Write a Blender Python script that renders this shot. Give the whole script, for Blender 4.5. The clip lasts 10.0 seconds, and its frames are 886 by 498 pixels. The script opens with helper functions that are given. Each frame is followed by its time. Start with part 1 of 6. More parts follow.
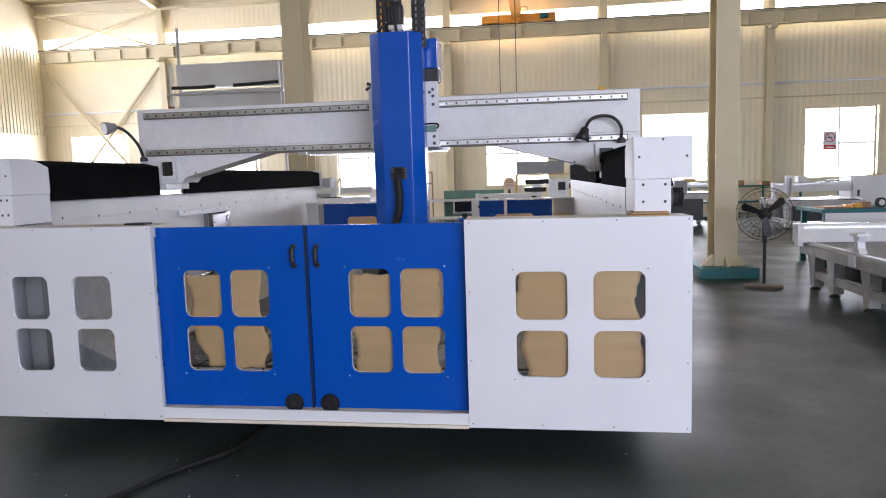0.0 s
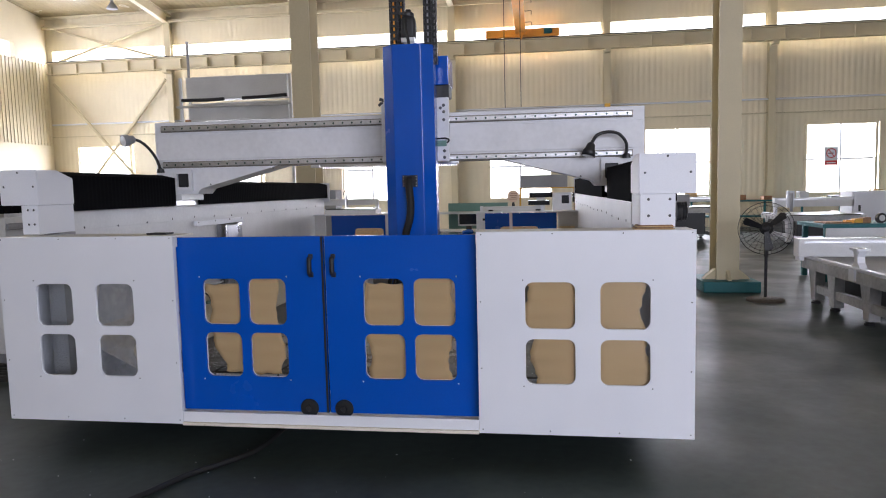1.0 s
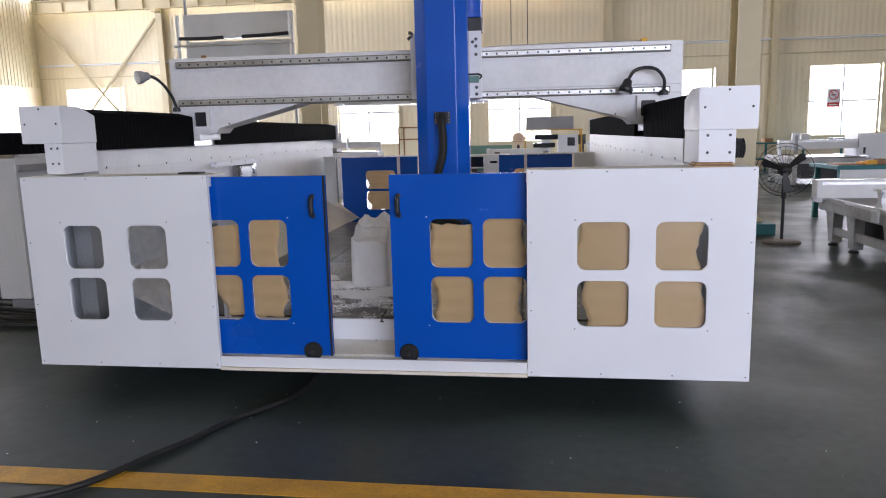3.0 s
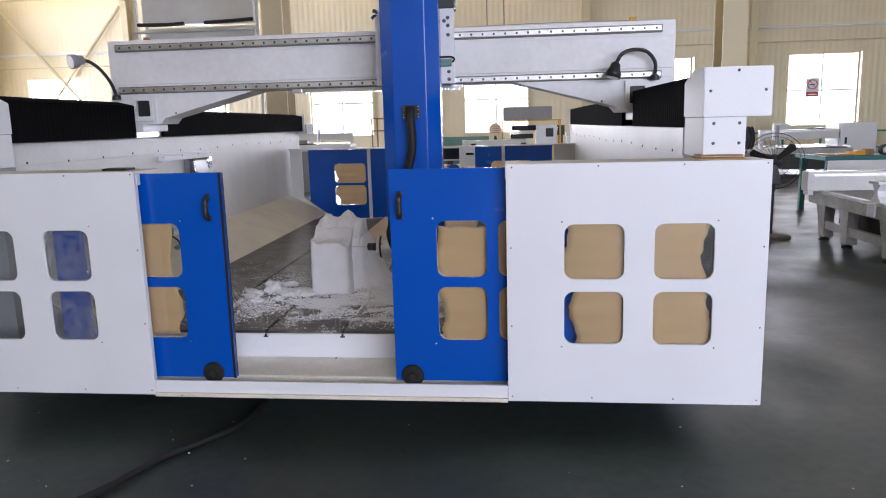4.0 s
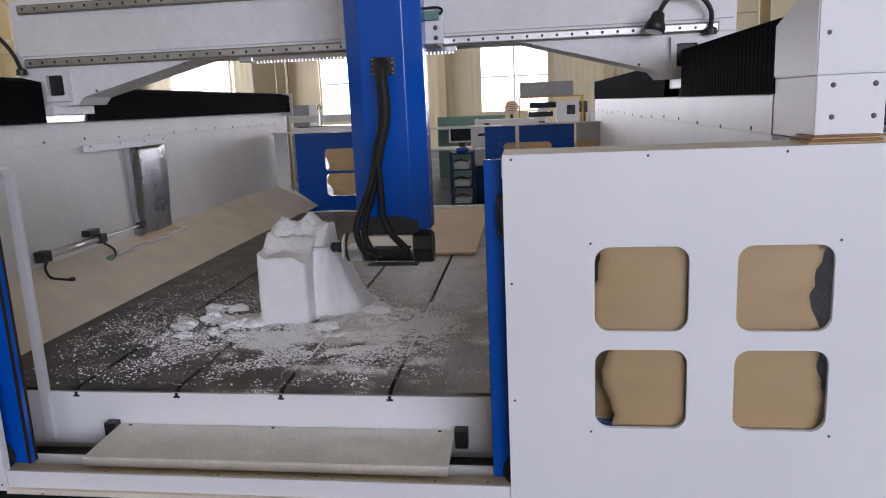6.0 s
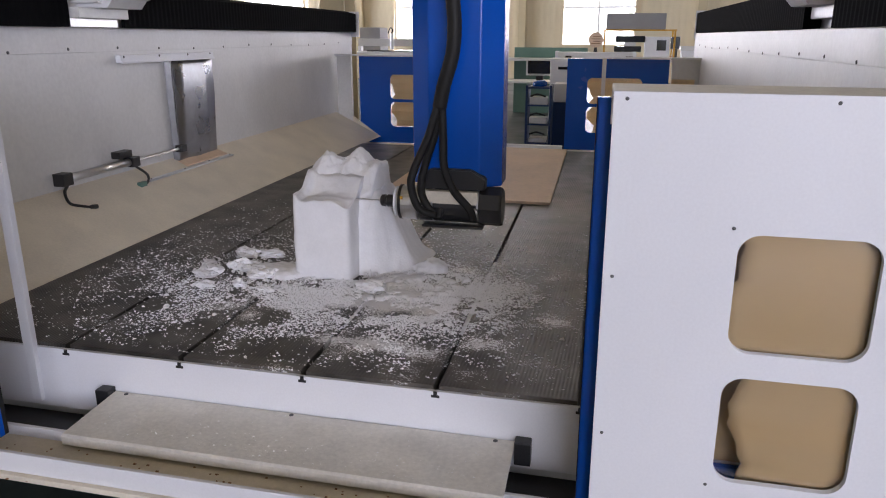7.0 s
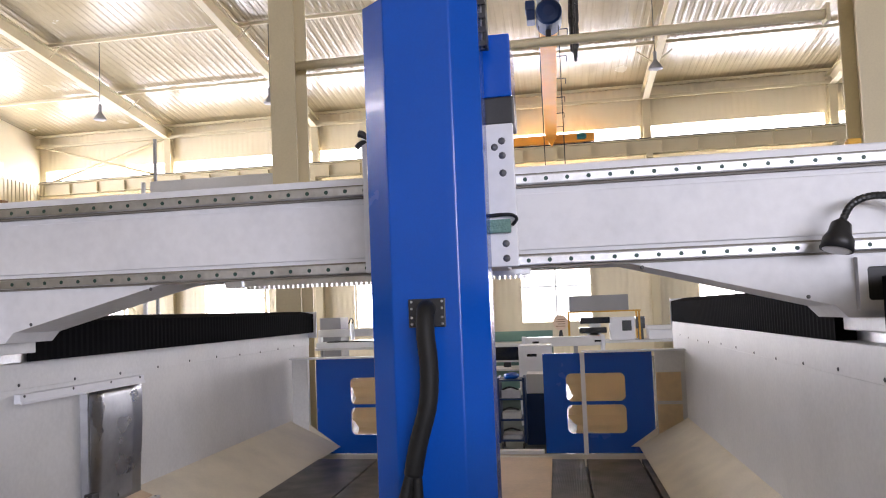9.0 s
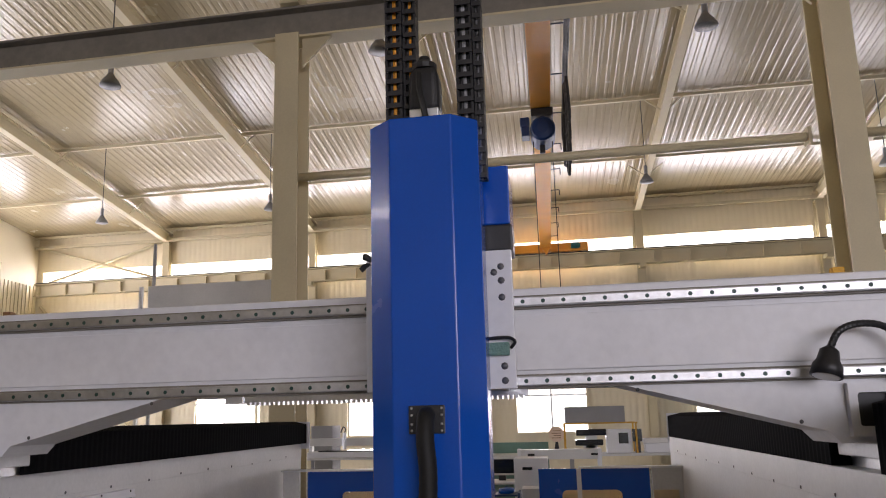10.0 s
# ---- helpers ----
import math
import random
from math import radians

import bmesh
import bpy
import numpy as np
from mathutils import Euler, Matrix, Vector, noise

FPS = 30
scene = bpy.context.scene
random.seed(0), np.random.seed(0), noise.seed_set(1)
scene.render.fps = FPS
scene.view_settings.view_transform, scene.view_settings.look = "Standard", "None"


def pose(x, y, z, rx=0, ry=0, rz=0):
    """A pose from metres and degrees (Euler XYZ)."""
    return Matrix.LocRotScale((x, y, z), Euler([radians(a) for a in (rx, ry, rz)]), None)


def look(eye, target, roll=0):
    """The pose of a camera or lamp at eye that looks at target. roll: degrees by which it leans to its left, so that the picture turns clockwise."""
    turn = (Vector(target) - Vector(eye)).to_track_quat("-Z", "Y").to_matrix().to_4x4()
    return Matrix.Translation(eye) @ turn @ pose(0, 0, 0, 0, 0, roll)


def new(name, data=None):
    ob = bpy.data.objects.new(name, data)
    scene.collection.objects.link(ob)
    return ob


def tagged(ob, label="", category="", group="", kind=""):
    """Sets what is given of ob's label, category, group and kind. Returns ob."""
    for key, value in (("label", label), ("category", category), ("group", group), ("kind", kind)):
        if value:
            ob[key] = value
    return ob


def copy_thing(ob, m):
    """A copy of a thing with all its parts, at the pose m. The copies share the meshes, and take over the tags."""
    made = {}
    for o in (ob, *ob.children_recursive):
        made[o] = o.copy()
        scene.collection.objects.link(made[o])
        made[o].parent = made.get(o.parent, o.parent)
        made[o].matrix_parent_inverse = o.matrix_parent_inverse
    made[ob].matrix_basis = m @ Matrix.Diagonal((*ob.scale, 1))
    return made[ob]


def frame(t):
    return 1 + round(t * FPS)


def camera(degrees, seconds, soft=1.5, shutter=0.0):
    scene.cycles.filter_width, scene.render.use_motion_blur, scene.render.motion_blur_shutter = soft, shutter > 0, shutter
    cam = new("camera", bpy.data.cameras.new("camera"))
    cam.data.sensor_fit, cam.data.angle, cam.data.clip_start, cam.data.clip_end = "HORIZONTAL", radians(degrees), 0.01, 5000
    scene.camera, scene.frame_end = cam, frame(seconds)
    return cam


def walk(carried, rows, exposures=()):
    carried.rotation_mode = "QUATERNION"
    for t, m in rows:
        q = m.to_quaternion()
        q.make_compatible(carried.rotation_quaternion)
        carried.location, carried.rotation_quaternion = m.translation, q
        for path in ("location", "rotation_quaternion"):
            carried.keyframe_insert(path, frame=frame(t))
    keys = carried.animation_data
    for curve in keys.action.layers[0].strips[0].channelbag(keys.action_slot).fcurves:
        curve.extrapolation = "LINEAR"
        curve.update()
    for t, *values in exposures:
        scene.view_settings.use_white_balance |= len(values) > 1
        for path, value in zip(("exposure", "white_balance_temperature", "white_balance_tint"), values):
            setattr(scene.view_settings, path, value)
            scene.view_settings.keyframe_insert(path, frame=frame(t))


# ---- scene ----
cam = camera(60.2, 10.0, soft=1.05)
PATH = [
    (0, (0.532, -4.041, 1.748), (0.217, -2.081, 1.51), -1.8),
    (0.5, (0.518, -4.09, 1.768), (0.214, -2.122, 1.581), -1.7),
    (1, (0.497, -4.204, 1.76), (0.178, -2.24, 1.554), -1.4),
    (1.5, (0.441, -4.295, 1.772), (0.102, -2.337, 1.542), -1.4),
    (2, (0.303, -4.3, 1.753), (-0.004, -2.342, 1.485), -2.8),
    (2.5, (0.175, -4.254, 1.726), (-0.065, -2.294, 1.411), -2.0),
    (2.7, (0.154, -4.207, 1.727), (-0.107, -2.251, 1.399), -1.8),
    (3.8, (0.16, -3.671, 1.691), (-0.153, -1.734, 1.304), -1.3),
    (4, (0.125, -3.536, 1.692), (-0.11, -1.585, 1.32), -1.6),
    (4.5, (0.09, -3.248, 1.684), (-0.09, -1.293, 1.305), -3.1),
    (5, (0.147, -2.950, 1.686), (-0.141, -1.007, 1.308), -2.4),
    (5.2, (0.173, -2.814, 1.675), (-0.081, -0.865, 1.302), -2.7),
    (6.3, (0.136, -2.062, 1.603), (-0.195, -0.153, 1.107), -1.9),
    (6.5, (0.118, -1.934, 1.588), (-0.28, -0.057, 1.023), 0.2),
    (7, (0.036, -1.601, 1.558), (-0.418, 0.257, 0.974), -0.1),
    (7.5, (-0.08, -1.295, 1.587), (-0.5, 0.584, 1.045), -3.3),
    (8, (-0.115, -0.976, 1.633), (-0.564, 0.938, 1.272), -1.0),
    (8.5, (-0.143, -0.863, 1.696), (-0.555, 1.09, 1.563), -1.5),
    (9, (-0.173, -0.857, 1.75), (-0.538, 1.106, 1.864), -2.3),
    (9.5, (-0.171, -0.925, 1.798), (-0.499, 1.022, 2.119), -2.0),
    (10, (-0.175, -0.958, 1.802), (-0.511, 0.976, 2.186), -1.6),
]
walk(cam, [(t, look(eye, target, roll)) for t, eye, target, roll in PATH],
     exposures=[(0, 0.13, 6320, 10), (1.0, -0.12, 6320, 10), (1.5, -0.15, 6320, 10), (2.5, -0.02, 6300, 10), (4.0, 0.22, 6320, 10), (4.5, 0.08, 6400, 10), (5.0, -0.1, 6450, 10),
                (6.3, -0.15, 6500, 11), (7.0, 0.05, 6550, 12), (7.5, 0.45, 6550, 12), (8.0, 0.82, 6500, 12), (8.5, 0.63, 6500, 12), (9.0, 0.3, 6650, 12), (9.5, 0.0, 6950, 14), (10, -0.47, 7000, 14)])

# ---- world and light ----
# The ground and the machine's long axis run with a slight fall and turn away from the front enclosure.
SX, SZ = -0.04, -0.025
LIFT = [0.0]                                        # the hall floor's level under what is being laid out
FLOOR_LEVEL = 0.06


def K(x, y, z):
    """A place of the plan, laid along the machine's own long axis."""
    return Vector((x + SX * y, y, z + SZ * y + LIFT[0]))


world = bpy.data.worlds.new("sky")
scene.world = world
world.use_nodes = True
sky = world.node_tree.nodes.new("ShaderNodeTexSky")
sky.sky_type, sky.sun_disc = "NISHITA", False
sky.sun_elevation, sky.sun_rotation = radians(50), radians(200)
world.node_tree.links.new(sky.outputs[0], world.node_tree.nodes["Background"].inputs[0])
world.node_tree.nodes["Background"].inputs[1].default_value = 0.1


def daylight(x, y, z, w, h, facing, power):
    """The sky's light in a window opening. facing: degrees round z of the way it shines; 0 is towards -y."""
    lamp = bpy.data.lights.new("window_daylight", "AREA")
    lamp.shape, lamp.size, lamp.size_y, lamp.energy = "RECTANGLE", w, h, power
    lamp.color = (0.835, 0.845, 1.0)
    ob = new("window_daylight", lamp)
    ob.matrix_world = Matrix.Translation(K(x, y, z)) @ pose(0, 0, 0, 90, 0, facing)
    return ob


WIN_C = [11.1, 5.5, -0.2, -5.95, -11.7, -17.3]      # windows of the back wall, centres
for c in WIN_C:
    daylight(c, 25.2, 2.4, 2.4, 2.45, 180, 360)
daylight(-8.0, 25.2, 7.27, 22, 0.5, 180, 950)
daylight(16.0, 25.2, 7.27, 24, 0.5, 180, 1250)
daylight(-19.9, 14, 2.5, 14, 2.4, 270, 1600)
daylight(-19.9, 8, 7.3, 30, 0.55, 270, 1500)
# the east window is out of view, added as fill light
daylight(30.3, 5, 2.8, 20, 2.8, 90, 300)
daylight(8, -14.2, 3.4, 14, 4.6, 0, 2350)

# ---- materials ----


def nodes_of(name):
    m = bpy.data.materials.new(name)
    m.use_nodes = True
    nt = m.node_tree
    return m, nt, nt.nodes["Principled BSDF"]


def surface(name, base, rough=0.5, metal=0.0, vary=0.12, grain=60.0, stain=2.5, bump=0.02, spec=0.5, tint=None, coat=0.0, rvary=0.15, piece=0.0):
    """A painted or raw surface with fine grain and broad stains, in object space."""
    m, nt, b = nodes_of(name)
    n, li = nt.nodes.new, nt.links.new
    tc = n("ShaderNodeTexCoord")
    fine, broad = n("ShaderNodeTexNoise"), n("ShaderNodeTexNoise")
    fine.inputs["Scale"].default_value, fine.inputs["Detail"].default_value = grain, 3.0
    broad.inputs["Scale"].default_value, broad.inputs["Detail"].default_value = stain, 5.0
    for t in (fine, broad):
        li(tc.outputs["Object"], t.inputs["Vector"])
    mix = n("ShaderNodeMix")
    mix.data_type = "FLOAT"
    mix.inputs[0].default_value = 0.65
    li(fine.outputs["Fac"], mix.inputs[2])
    li(broad.outputs["Fac"], mix.inputs[3])
    ramp = n("ShaderNodeValToRGB")
    dark = tint if tint else tuple(c * (1 - vary) for c in base)
    light = tuple(min(1.0, c * (1 + vary * 0.6)) for c in base)
    ramp.color_ramp.elements[0].position, ramp.color_ramp.elements[1].position = 0.33, 0.62
    ramp.color_ramp.elements[0].color, ramp.color_ramp.elements[1].color = (*dark, 1), (*light, 1)
    li(mix.outputs[0], ramp.inputs[0])
    out = ramp.outputs[0]
    if piece:
        info, hsv, mr = n("ShaderNodeObjectInfo"), n("ShaderNodeHueSaturation"), n("ShaderNodeMapRange")
        mr.inputs["To Min"].default_value, mr.inputs["To Max"].default_value = 1 - piece, 1 + piece
        li(info.outputs["Random"], mr.inputs["Value"])
        li(mr.outputs[0], hsv.inputs["Value"])
        li(out, hsv.inputs["Color"])
        out = hsv.outputs[0]
    li(out, b.inputs["Base Color"])
    rr = n("ShaderNodeMapRange")
    rr.inputs["To Min"].default_value, rr.inputs["To Max"].default_value = max(0.03, rough - rvary * 0.5), min(1.0, rough + rvary)
    li(broad.outputs["Fac"], rr.inputs["Value"])
    li(rr.outputs[0], b.inputs["Roughness"])
    b.inputs["Metallic"].default_value = metal
    b.inputs["Specular IOR Level"].default_value = spec
    b.inputs["Coat Weight"].default_value = coat
    if bump:
        bp = n("ShaderNodeBump")
        bp.inputs["Strength"].default_value, bp.inputs["Distance"].default_value = 0.4, bump
        li(fine.outputs["Fac"], bp.inputs["Height"])
        li(bp.outputs[0], b.inputs["Normal"])
    return m


def glow(name, colour, strength):
    m, nt, b = nodes_of(name)
    b.inputs["Base Color"].default_value = (*colour, 1)
    b.inputs["Emission Color"].default_value = (*colour, 1)
    b.inputs["Emission Strength"].default_value = strength
    return m


def clear(name, tint=(0.96, 0.97, 0.97), rough=0.08, mixed=0.25):
    """Thin acrylic: mostly see-through, a little gloss and a faint scuff."""
    m, nt, b = nodes_of(name)
    n, li = nt.nodes.new, nt.links.new
    tr, gl, mx, fr = n("ShaderNodeBsdfTransparent"), n("ShaderNodeBsdfGlossy"), n("ShaderNodeMixShader"), n("ShaderNodeFresnel")
    fr.inputs["IOR"].default_value = 1.45
    tr.inputs["Color"].default_value = (*tint, 1)
    gl.inputs["Roughness"].default_value = rough
    li(fr.outputs[0], mx.inputs[0])
    li(tr.outputs[0], mx.inputs[1])
    li(gl.outputs[0], mx.inputs[2])
    li(mx.outputs[0], nt.nodes["Material Output"].inputs[0])
    return m


WHITE = surface("white_powder_coat", (0.76, 0.77, 0.81), 0.42, vary=0.05, grain=150, stain=1.6, bump=0.0001)
WHITE_DIM = surface("white_worn_enamel", (0.66, 0.66, 0.66), 0.34, vary=0.10, grain=40, stain=2.2, bump=0.002)
# white casting greyed for the low light on the routers, with stains
SHADE_GREY = surface("stained_shade_grey_casting", (0.47, 0.47, 0.47), 0.6, vary=0.3, grain=20, stain=3, bump=0.003)
CREAM = surface("cream_enamel_with_dust", (0.75, 0.69, 0.58), 0.45, vary=0.12, grain=90, stain=4, bump=0.002)
TREAD = surface("scuffed_white_tread", (0.80, 0.78, 0.73), 0.5, vary=0.16, grain=70, stain=5, bump=0.002)
BEAM = surface("white_machined_beam_paint", (0.72, 0.72, 0.74), 0.38, vary=0.09, grain=24, stain=3.5, bump=0.002)
BLUE = surface("gloss_blue_paint", (0.001, 0.078, 0.45), 0.2, vary=0.07, grain=120, stain=1.8, bump=0.0003, spec=0.42, coat=0.15)
BLUE_DULL = surface("dull_blue_paint", (0.006, 0.032, 0.12), 0.45, vary=0.15, bump=0.001)
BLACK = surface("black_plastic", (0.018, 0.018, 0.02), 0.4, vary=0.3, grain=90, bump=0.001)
RUBBER = surface("black_rubber", (0.012, 0.012, 0.012), 0.6, vary=0.3, grain=160, bump=0.001, spec=0.35)
BELLOWS = surface("black_bellows_cloth", (0.005, 0.005, 0.006), 0.9, vary=0.3, grain=200, bump=0.001, spec=0.05)
STEEL = surface("ground_steel", (0.62, 0.62, 0.63), 0.28, 1.0, vary=0.14, grain=70, stain=6, bump=0.001)
STAINLESS = surface("brushed_stainless_sheet", (0.27, 0.27, 0.28), 0.26, 1.0, vary=0.22, grain=18, stain=5, bump=0.002)
RAIL_STEEL = surface("oiled_rail_steel", (0.60, 0.60, 0.61), 0.40, 1.0, vary=0.2, grain=40, stain=9, bump=0.001)
ALU = surface("aluminium", (0.72, 0.73, 0.75), 0.36, 1.0, vary=0.1, bump=0.001)
SCREW = surface("dark_screw_head", (0.12, 0.12, 0.125), 0.4, 0.6, bump=0)
CAP = surface("green_rail_plug", (0.02, 0.06, 0.05), 0.5, bump=0)
def backlit(m, share):
    """Lets some light pass through a thin sheet."""
    nt = m.node_tree
    n, li, b = nt.nodes.new, nt.links.new, nt.nodes["Principled BSDF"]
    tl, mx = n("ShaderNodeBsdfTranslucent"), n("ShaderNodeMixShader")
    li(b.inputs["Base Color"].links[0].from_socket, tl.inputs["Color"])
    mx.inputs[0].default_value = share
    li(b.outputs[0], mx.inputs[1])
    li(tl.outputs[0], mx.inputs[2])
    li(mx.outputs[0], nt.nodes["Material Output"].inputs[0])
    return m


KRAFT = surface("brown_kraft_paper", (0.64, 0.455, 0.24), 0.75, vary=0.07, grain=140, stain=5, bump=0.002)
backlit(KRAFT, 0.3)
# paler than the kraft, to carry the backlight on the rear sheets
PINE = surface("pine_sheet_paled_for_backlight", (0.82, 0.66, 0.43), 0.6, vary=0.12, grain=18, stain=6, bump=0.002)
backlit(PINE, 0.45)
ACRYLIC = clear("clear_acrylic")


def hazy():
    """Crinkled see-through protective film with a milky bloom."""
    m, nt, b = nodes_of("milky_protective_film")
    n, li = nt.nodes.new, nt.links.new
    tr, mx, no, mr = n("ShaderNodeBsdfTransparent"), n("ShaderNodeMixShader"), n("ShaderNodeTexNoise"), n("ShaderNodeMapRange")
    no.inputs["Scale"].default_value, no.inputs["Detail"].default_value, no.inputs["Distortion"].default_value = 9.0, 4.0, 1.5
    mr.inputs["From Min"].default_value, mr.inputs["From Max"].default_value = 0.3, 0.7
    mr.inputs["To Min"].default_value, mr.inputs["To Max"].default_value = 0.02, 0.26
    tr.inputs["Color"].default_value = (0.9, 0.9, 0.92, 1)
    b.inputs["Base Color"].default_value = (0.5, 0.5, 0.51, 1)
    b.inputs["Roughness"].default_value = 0.3
    li(n("ShaderNodeTexCoord").outputs["Object"], no.inputs["Vector"])
    li(no.outputs["Fac"], mr.inputs["Value"])
    li(mr.outputs[0], mx.inputs[0])
    li(tr.outputs[0], mx.inputs[1])
    li(b.outputs[0], mx.inputs[2])
    li(mx.outputs[0], nt.nodes["Material Output"].inputs[0])
    return m


FILM = hazy()
PLY = surface("pale_plywood", (0.72, 0.55, 0.41), 0.6, vary=0.12, grain=30, stain=3, bump=0.002)
FOAM = surface("white_polystyrene_foam", (0.86, 0.86, 0.88), 0.9, vary=0.05, grain=110, stain=12, bump=0.003)
TEAL = surface("teal_paint", (0.015, 0.13, 0.14), 0.5, vary=0.2)
COLUMN = surface("cream_column_paint", (0.60, 0.52, 0.34), 0.5, vary=0.08, grain=50, stain=1.2, bump=0.001)
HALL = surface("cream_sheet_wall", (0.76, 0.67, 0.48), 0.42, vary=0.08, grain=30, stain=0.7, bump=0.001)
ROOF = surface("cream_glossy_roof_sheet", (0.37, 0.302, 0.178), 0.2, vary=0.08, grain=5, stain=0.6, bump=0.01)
ORANGE = surface("orange_crane_paint", (0.80, 0.33, 0.03), 0.4, vary=0.12)
YELLOW = surface("yellow_floor_line", (0.62, 0.33, 0.03), 0.5, vary=0.25, grain=60, stain=6)
WOOD = surface("brown_wood", (0.28, 0.14, 0.06), 0.55, vary=0.35, grain=25, stain=8)
FLOOR = surface("grey_green_epoxy_floor", (0.039, 0.051, 0.047), 0.36, vary=0.42, grain=14, stain=1.3, bump=0.0008, rvary=0.40, spec=0.3)
GREY = surface("grey_plastic", (0.30, 0.30, 0.31), 0.5)
SCREEN = surface("dark_screen", (0.01, 0.012, 0.012), 0.12, vary=0.1, bump=0)
RED = surface("red_sign_print", (0.55, 0.03, 0.03), 0.5)
# darker than the column paint, for the shade on the near runway
DARK_STEEL = surface("shade_dark_girder_paint", (0.20, 0.18, 0.15), 0.55, vary=0.25, grain=12, stain=0.9, bump=0.002)
CABLE = surface("black_cable", (0.012, 0.012, 0.012), 0.5, bump=0)
GREENP = surface("dusty_green_panel", (0.14, 0.26, 0.22), 0.55)


def dusty_table(name, ribs):
    """Dark cast plate with fine machined ribs, grey wear and white foam dust round the work."""
    m, nt, b = nodes_of(name)
    n, li = nt.nodes.new, nt.links.new
    tc, sep = n("ShaderNodeTexCoord"), n("ShaderNodeSeparateXYZ")
    li(tc.outputs["Object"], sep.inputs[0])
    big, small, fleck = n("ShaderNodeTexNoise"), n("ShaderNodeTexNoise"), n("ShaderNodeTexNoise")
    for t, s, d in ((big, 5.0, 6), (small, 45, 4), (fleck, 170, 3)):
        t.inputs["Scale"].default_value, t.inputs["Detail"].default_value = s, d
        li(tc.outputs["Object"], t.inputs["Vector"])
    base = n("ShaderNodeValToRGB")
    base.color_ramp.elements[0].position, base.color_ramp.elements[1].position = 0.35, 0.68
    base.color_ramp.elements[0].color, base.color_ramp.elements[1].color = (0.020, 0.018, 0.015, 1), (0.125, 0.113, 0.098, 1)
    li(big.outputs["Fac"], base.inputs[0])
    # dust: densest round the block
    dist = n("ShaderNodeVectorMath")
    dist.operation = "DISTANCE"
    dist.inputs[1].default_value = K(-0.90, 1.22, 0.48)
    li(tc.outputs["Object"], dist.inputs[0])
    fall = n("ShaderNodeMapRange")
    fall.inputs["From Min"].default_value, fall.inputs["From Max"].default_value = 0.10, 1.25
    fall.inputs["To Min"].default_value, fall.inputs["To Max"].default_value = 0.14, -0.13
    li(dist.outputs["Value"], fall.inputs["Value"])
    a1, a2 = n("ShaderNodeMath"), n("ShaderNodeMath")
    mixn = n("ShaderNodeMath")
    mixn.operation = "MULTIPLY_ADD"
    mixn.inputs[1].default_value = 0.60
    li(big.outputs["Fac"], mixn.inputs[0])
    half = n("ShaderNodeMath")
    half.operation = "MULTIPLY"
    half.inputs[1].default_value = 0.40
    li(fleck.outputs["Fac"], half.inputs[0])
    li(half.outputs[0], mixn.inputs[2])
    li(mixn.outputs[0], a1.inputs[0])
    li(fall.outputs[0], a1.inputs[1])
    step = n("ShaderNodeMapRange")
    step.inputs["From Min"].default_value, step.inputs["From Max"].default_value = 0.575, 0.605
    li(a1.outputs[0], step.inputs["Value"])
    mix = n("ShaderNodeMix")
    mix.data_type = "RGBA"
    li(step.outputs[0], mix.inputs[0])
    li(base.outputs[0], mix.inputs[6])
    mix.inputs[7].default_value = (0.80, 0.80, 0.81, 1)
    li(mix.outputs[2], b.inputs["Base Color"])
    b.inputs["Roughness"].default_value = 0.44
    b.inputs["Specular IOR Level"].default_value = 0.5
    # machined ribs across the plate
    wave = n("ShaderNodeTexWave")
    wave.bands_direction = "X"
    wave.inputs["Scale"].default_value, wave.inputs["Distortion"].default_value = 26.0, 0.2
    li(tc.outputs["Object"], wave.inputs["Vector"])
    bp = n("ShaderNodeBump")
    bp.inputs["Strength"].default_value, bp.inputs["Distance"].default_value = ribs, 0.003
    add = n("ShaderNodeMath")
    li(wave.outputs["Fac"], add.inputs[0])
    li(small.outputs["Fac"], add.inputs[1])
    li(add.outputs[0], bp.inputs["Height"])
    li(bp.outputs[0], b.inputs["Normal"])
    return m


TABLE = dusty_table("dark_cast_table_with_dust", 0.08)
TABLE_RIBBED = dusty_table("ribbed_cast_table_with_dust", 0.26)

# ---- mesh helpers ----


def thing(name, label, category, group="", kind=""):
    return tagged(new(name), label, category, group, kind)


def part(name, bm, material, parent=None, label="", lay=True, smooth=False):
    """Links a bmesh as one mesh object under a thing or part; lay: along the machine's axis."""
    if lay:
        for v in bm.verts:
            v.co = K(*v.co)
    bmesh.ops.recalc_face_normals(bm, faces=bm.faces)
    me = bpy.data.meshes.new(name)
    bm.to_mesh(me)
    bm.free()
    me.materials.append(material)
    if smooth:
        for p in me.polygons:
            p.use_smooth = True
    ob = new(name, me)
    if parent is not None:
        ob.parent = parent
    if label:
        tagged(ob, label)
    return ob


def bx(x0, x1, y0, y1, z0, z1, bevel=0.0, bm=None):
    """A block, its edges eased by bevel."""
    own = bmesh.new()
    bmesh.ops.create_cube(own, size=1)
    for v in own.verts:
        v.co = Vector(((x0 + x1) / 2 + v.co.x * (x1 - x0), (y0 + y1) / 2 + v.co.y * (y1 - y0), (z0 + z1) / 2 + v.co.z * (z1 - z0)))
    if bevel:
        bmesh.ops.bevel(own, geom=own.edges[:], offset=bevel, segments=2, affect="EDGES", profile=0.6)
    return own if bm is None else join(bm, own)


def join(bm, other):
    me = bpy.data.meshes.new("tmp")
    other.to_mesh(me)
    other.free()
    bm.from_mesh(me)
    bpy.data.meshes.remove(me)
    return bm


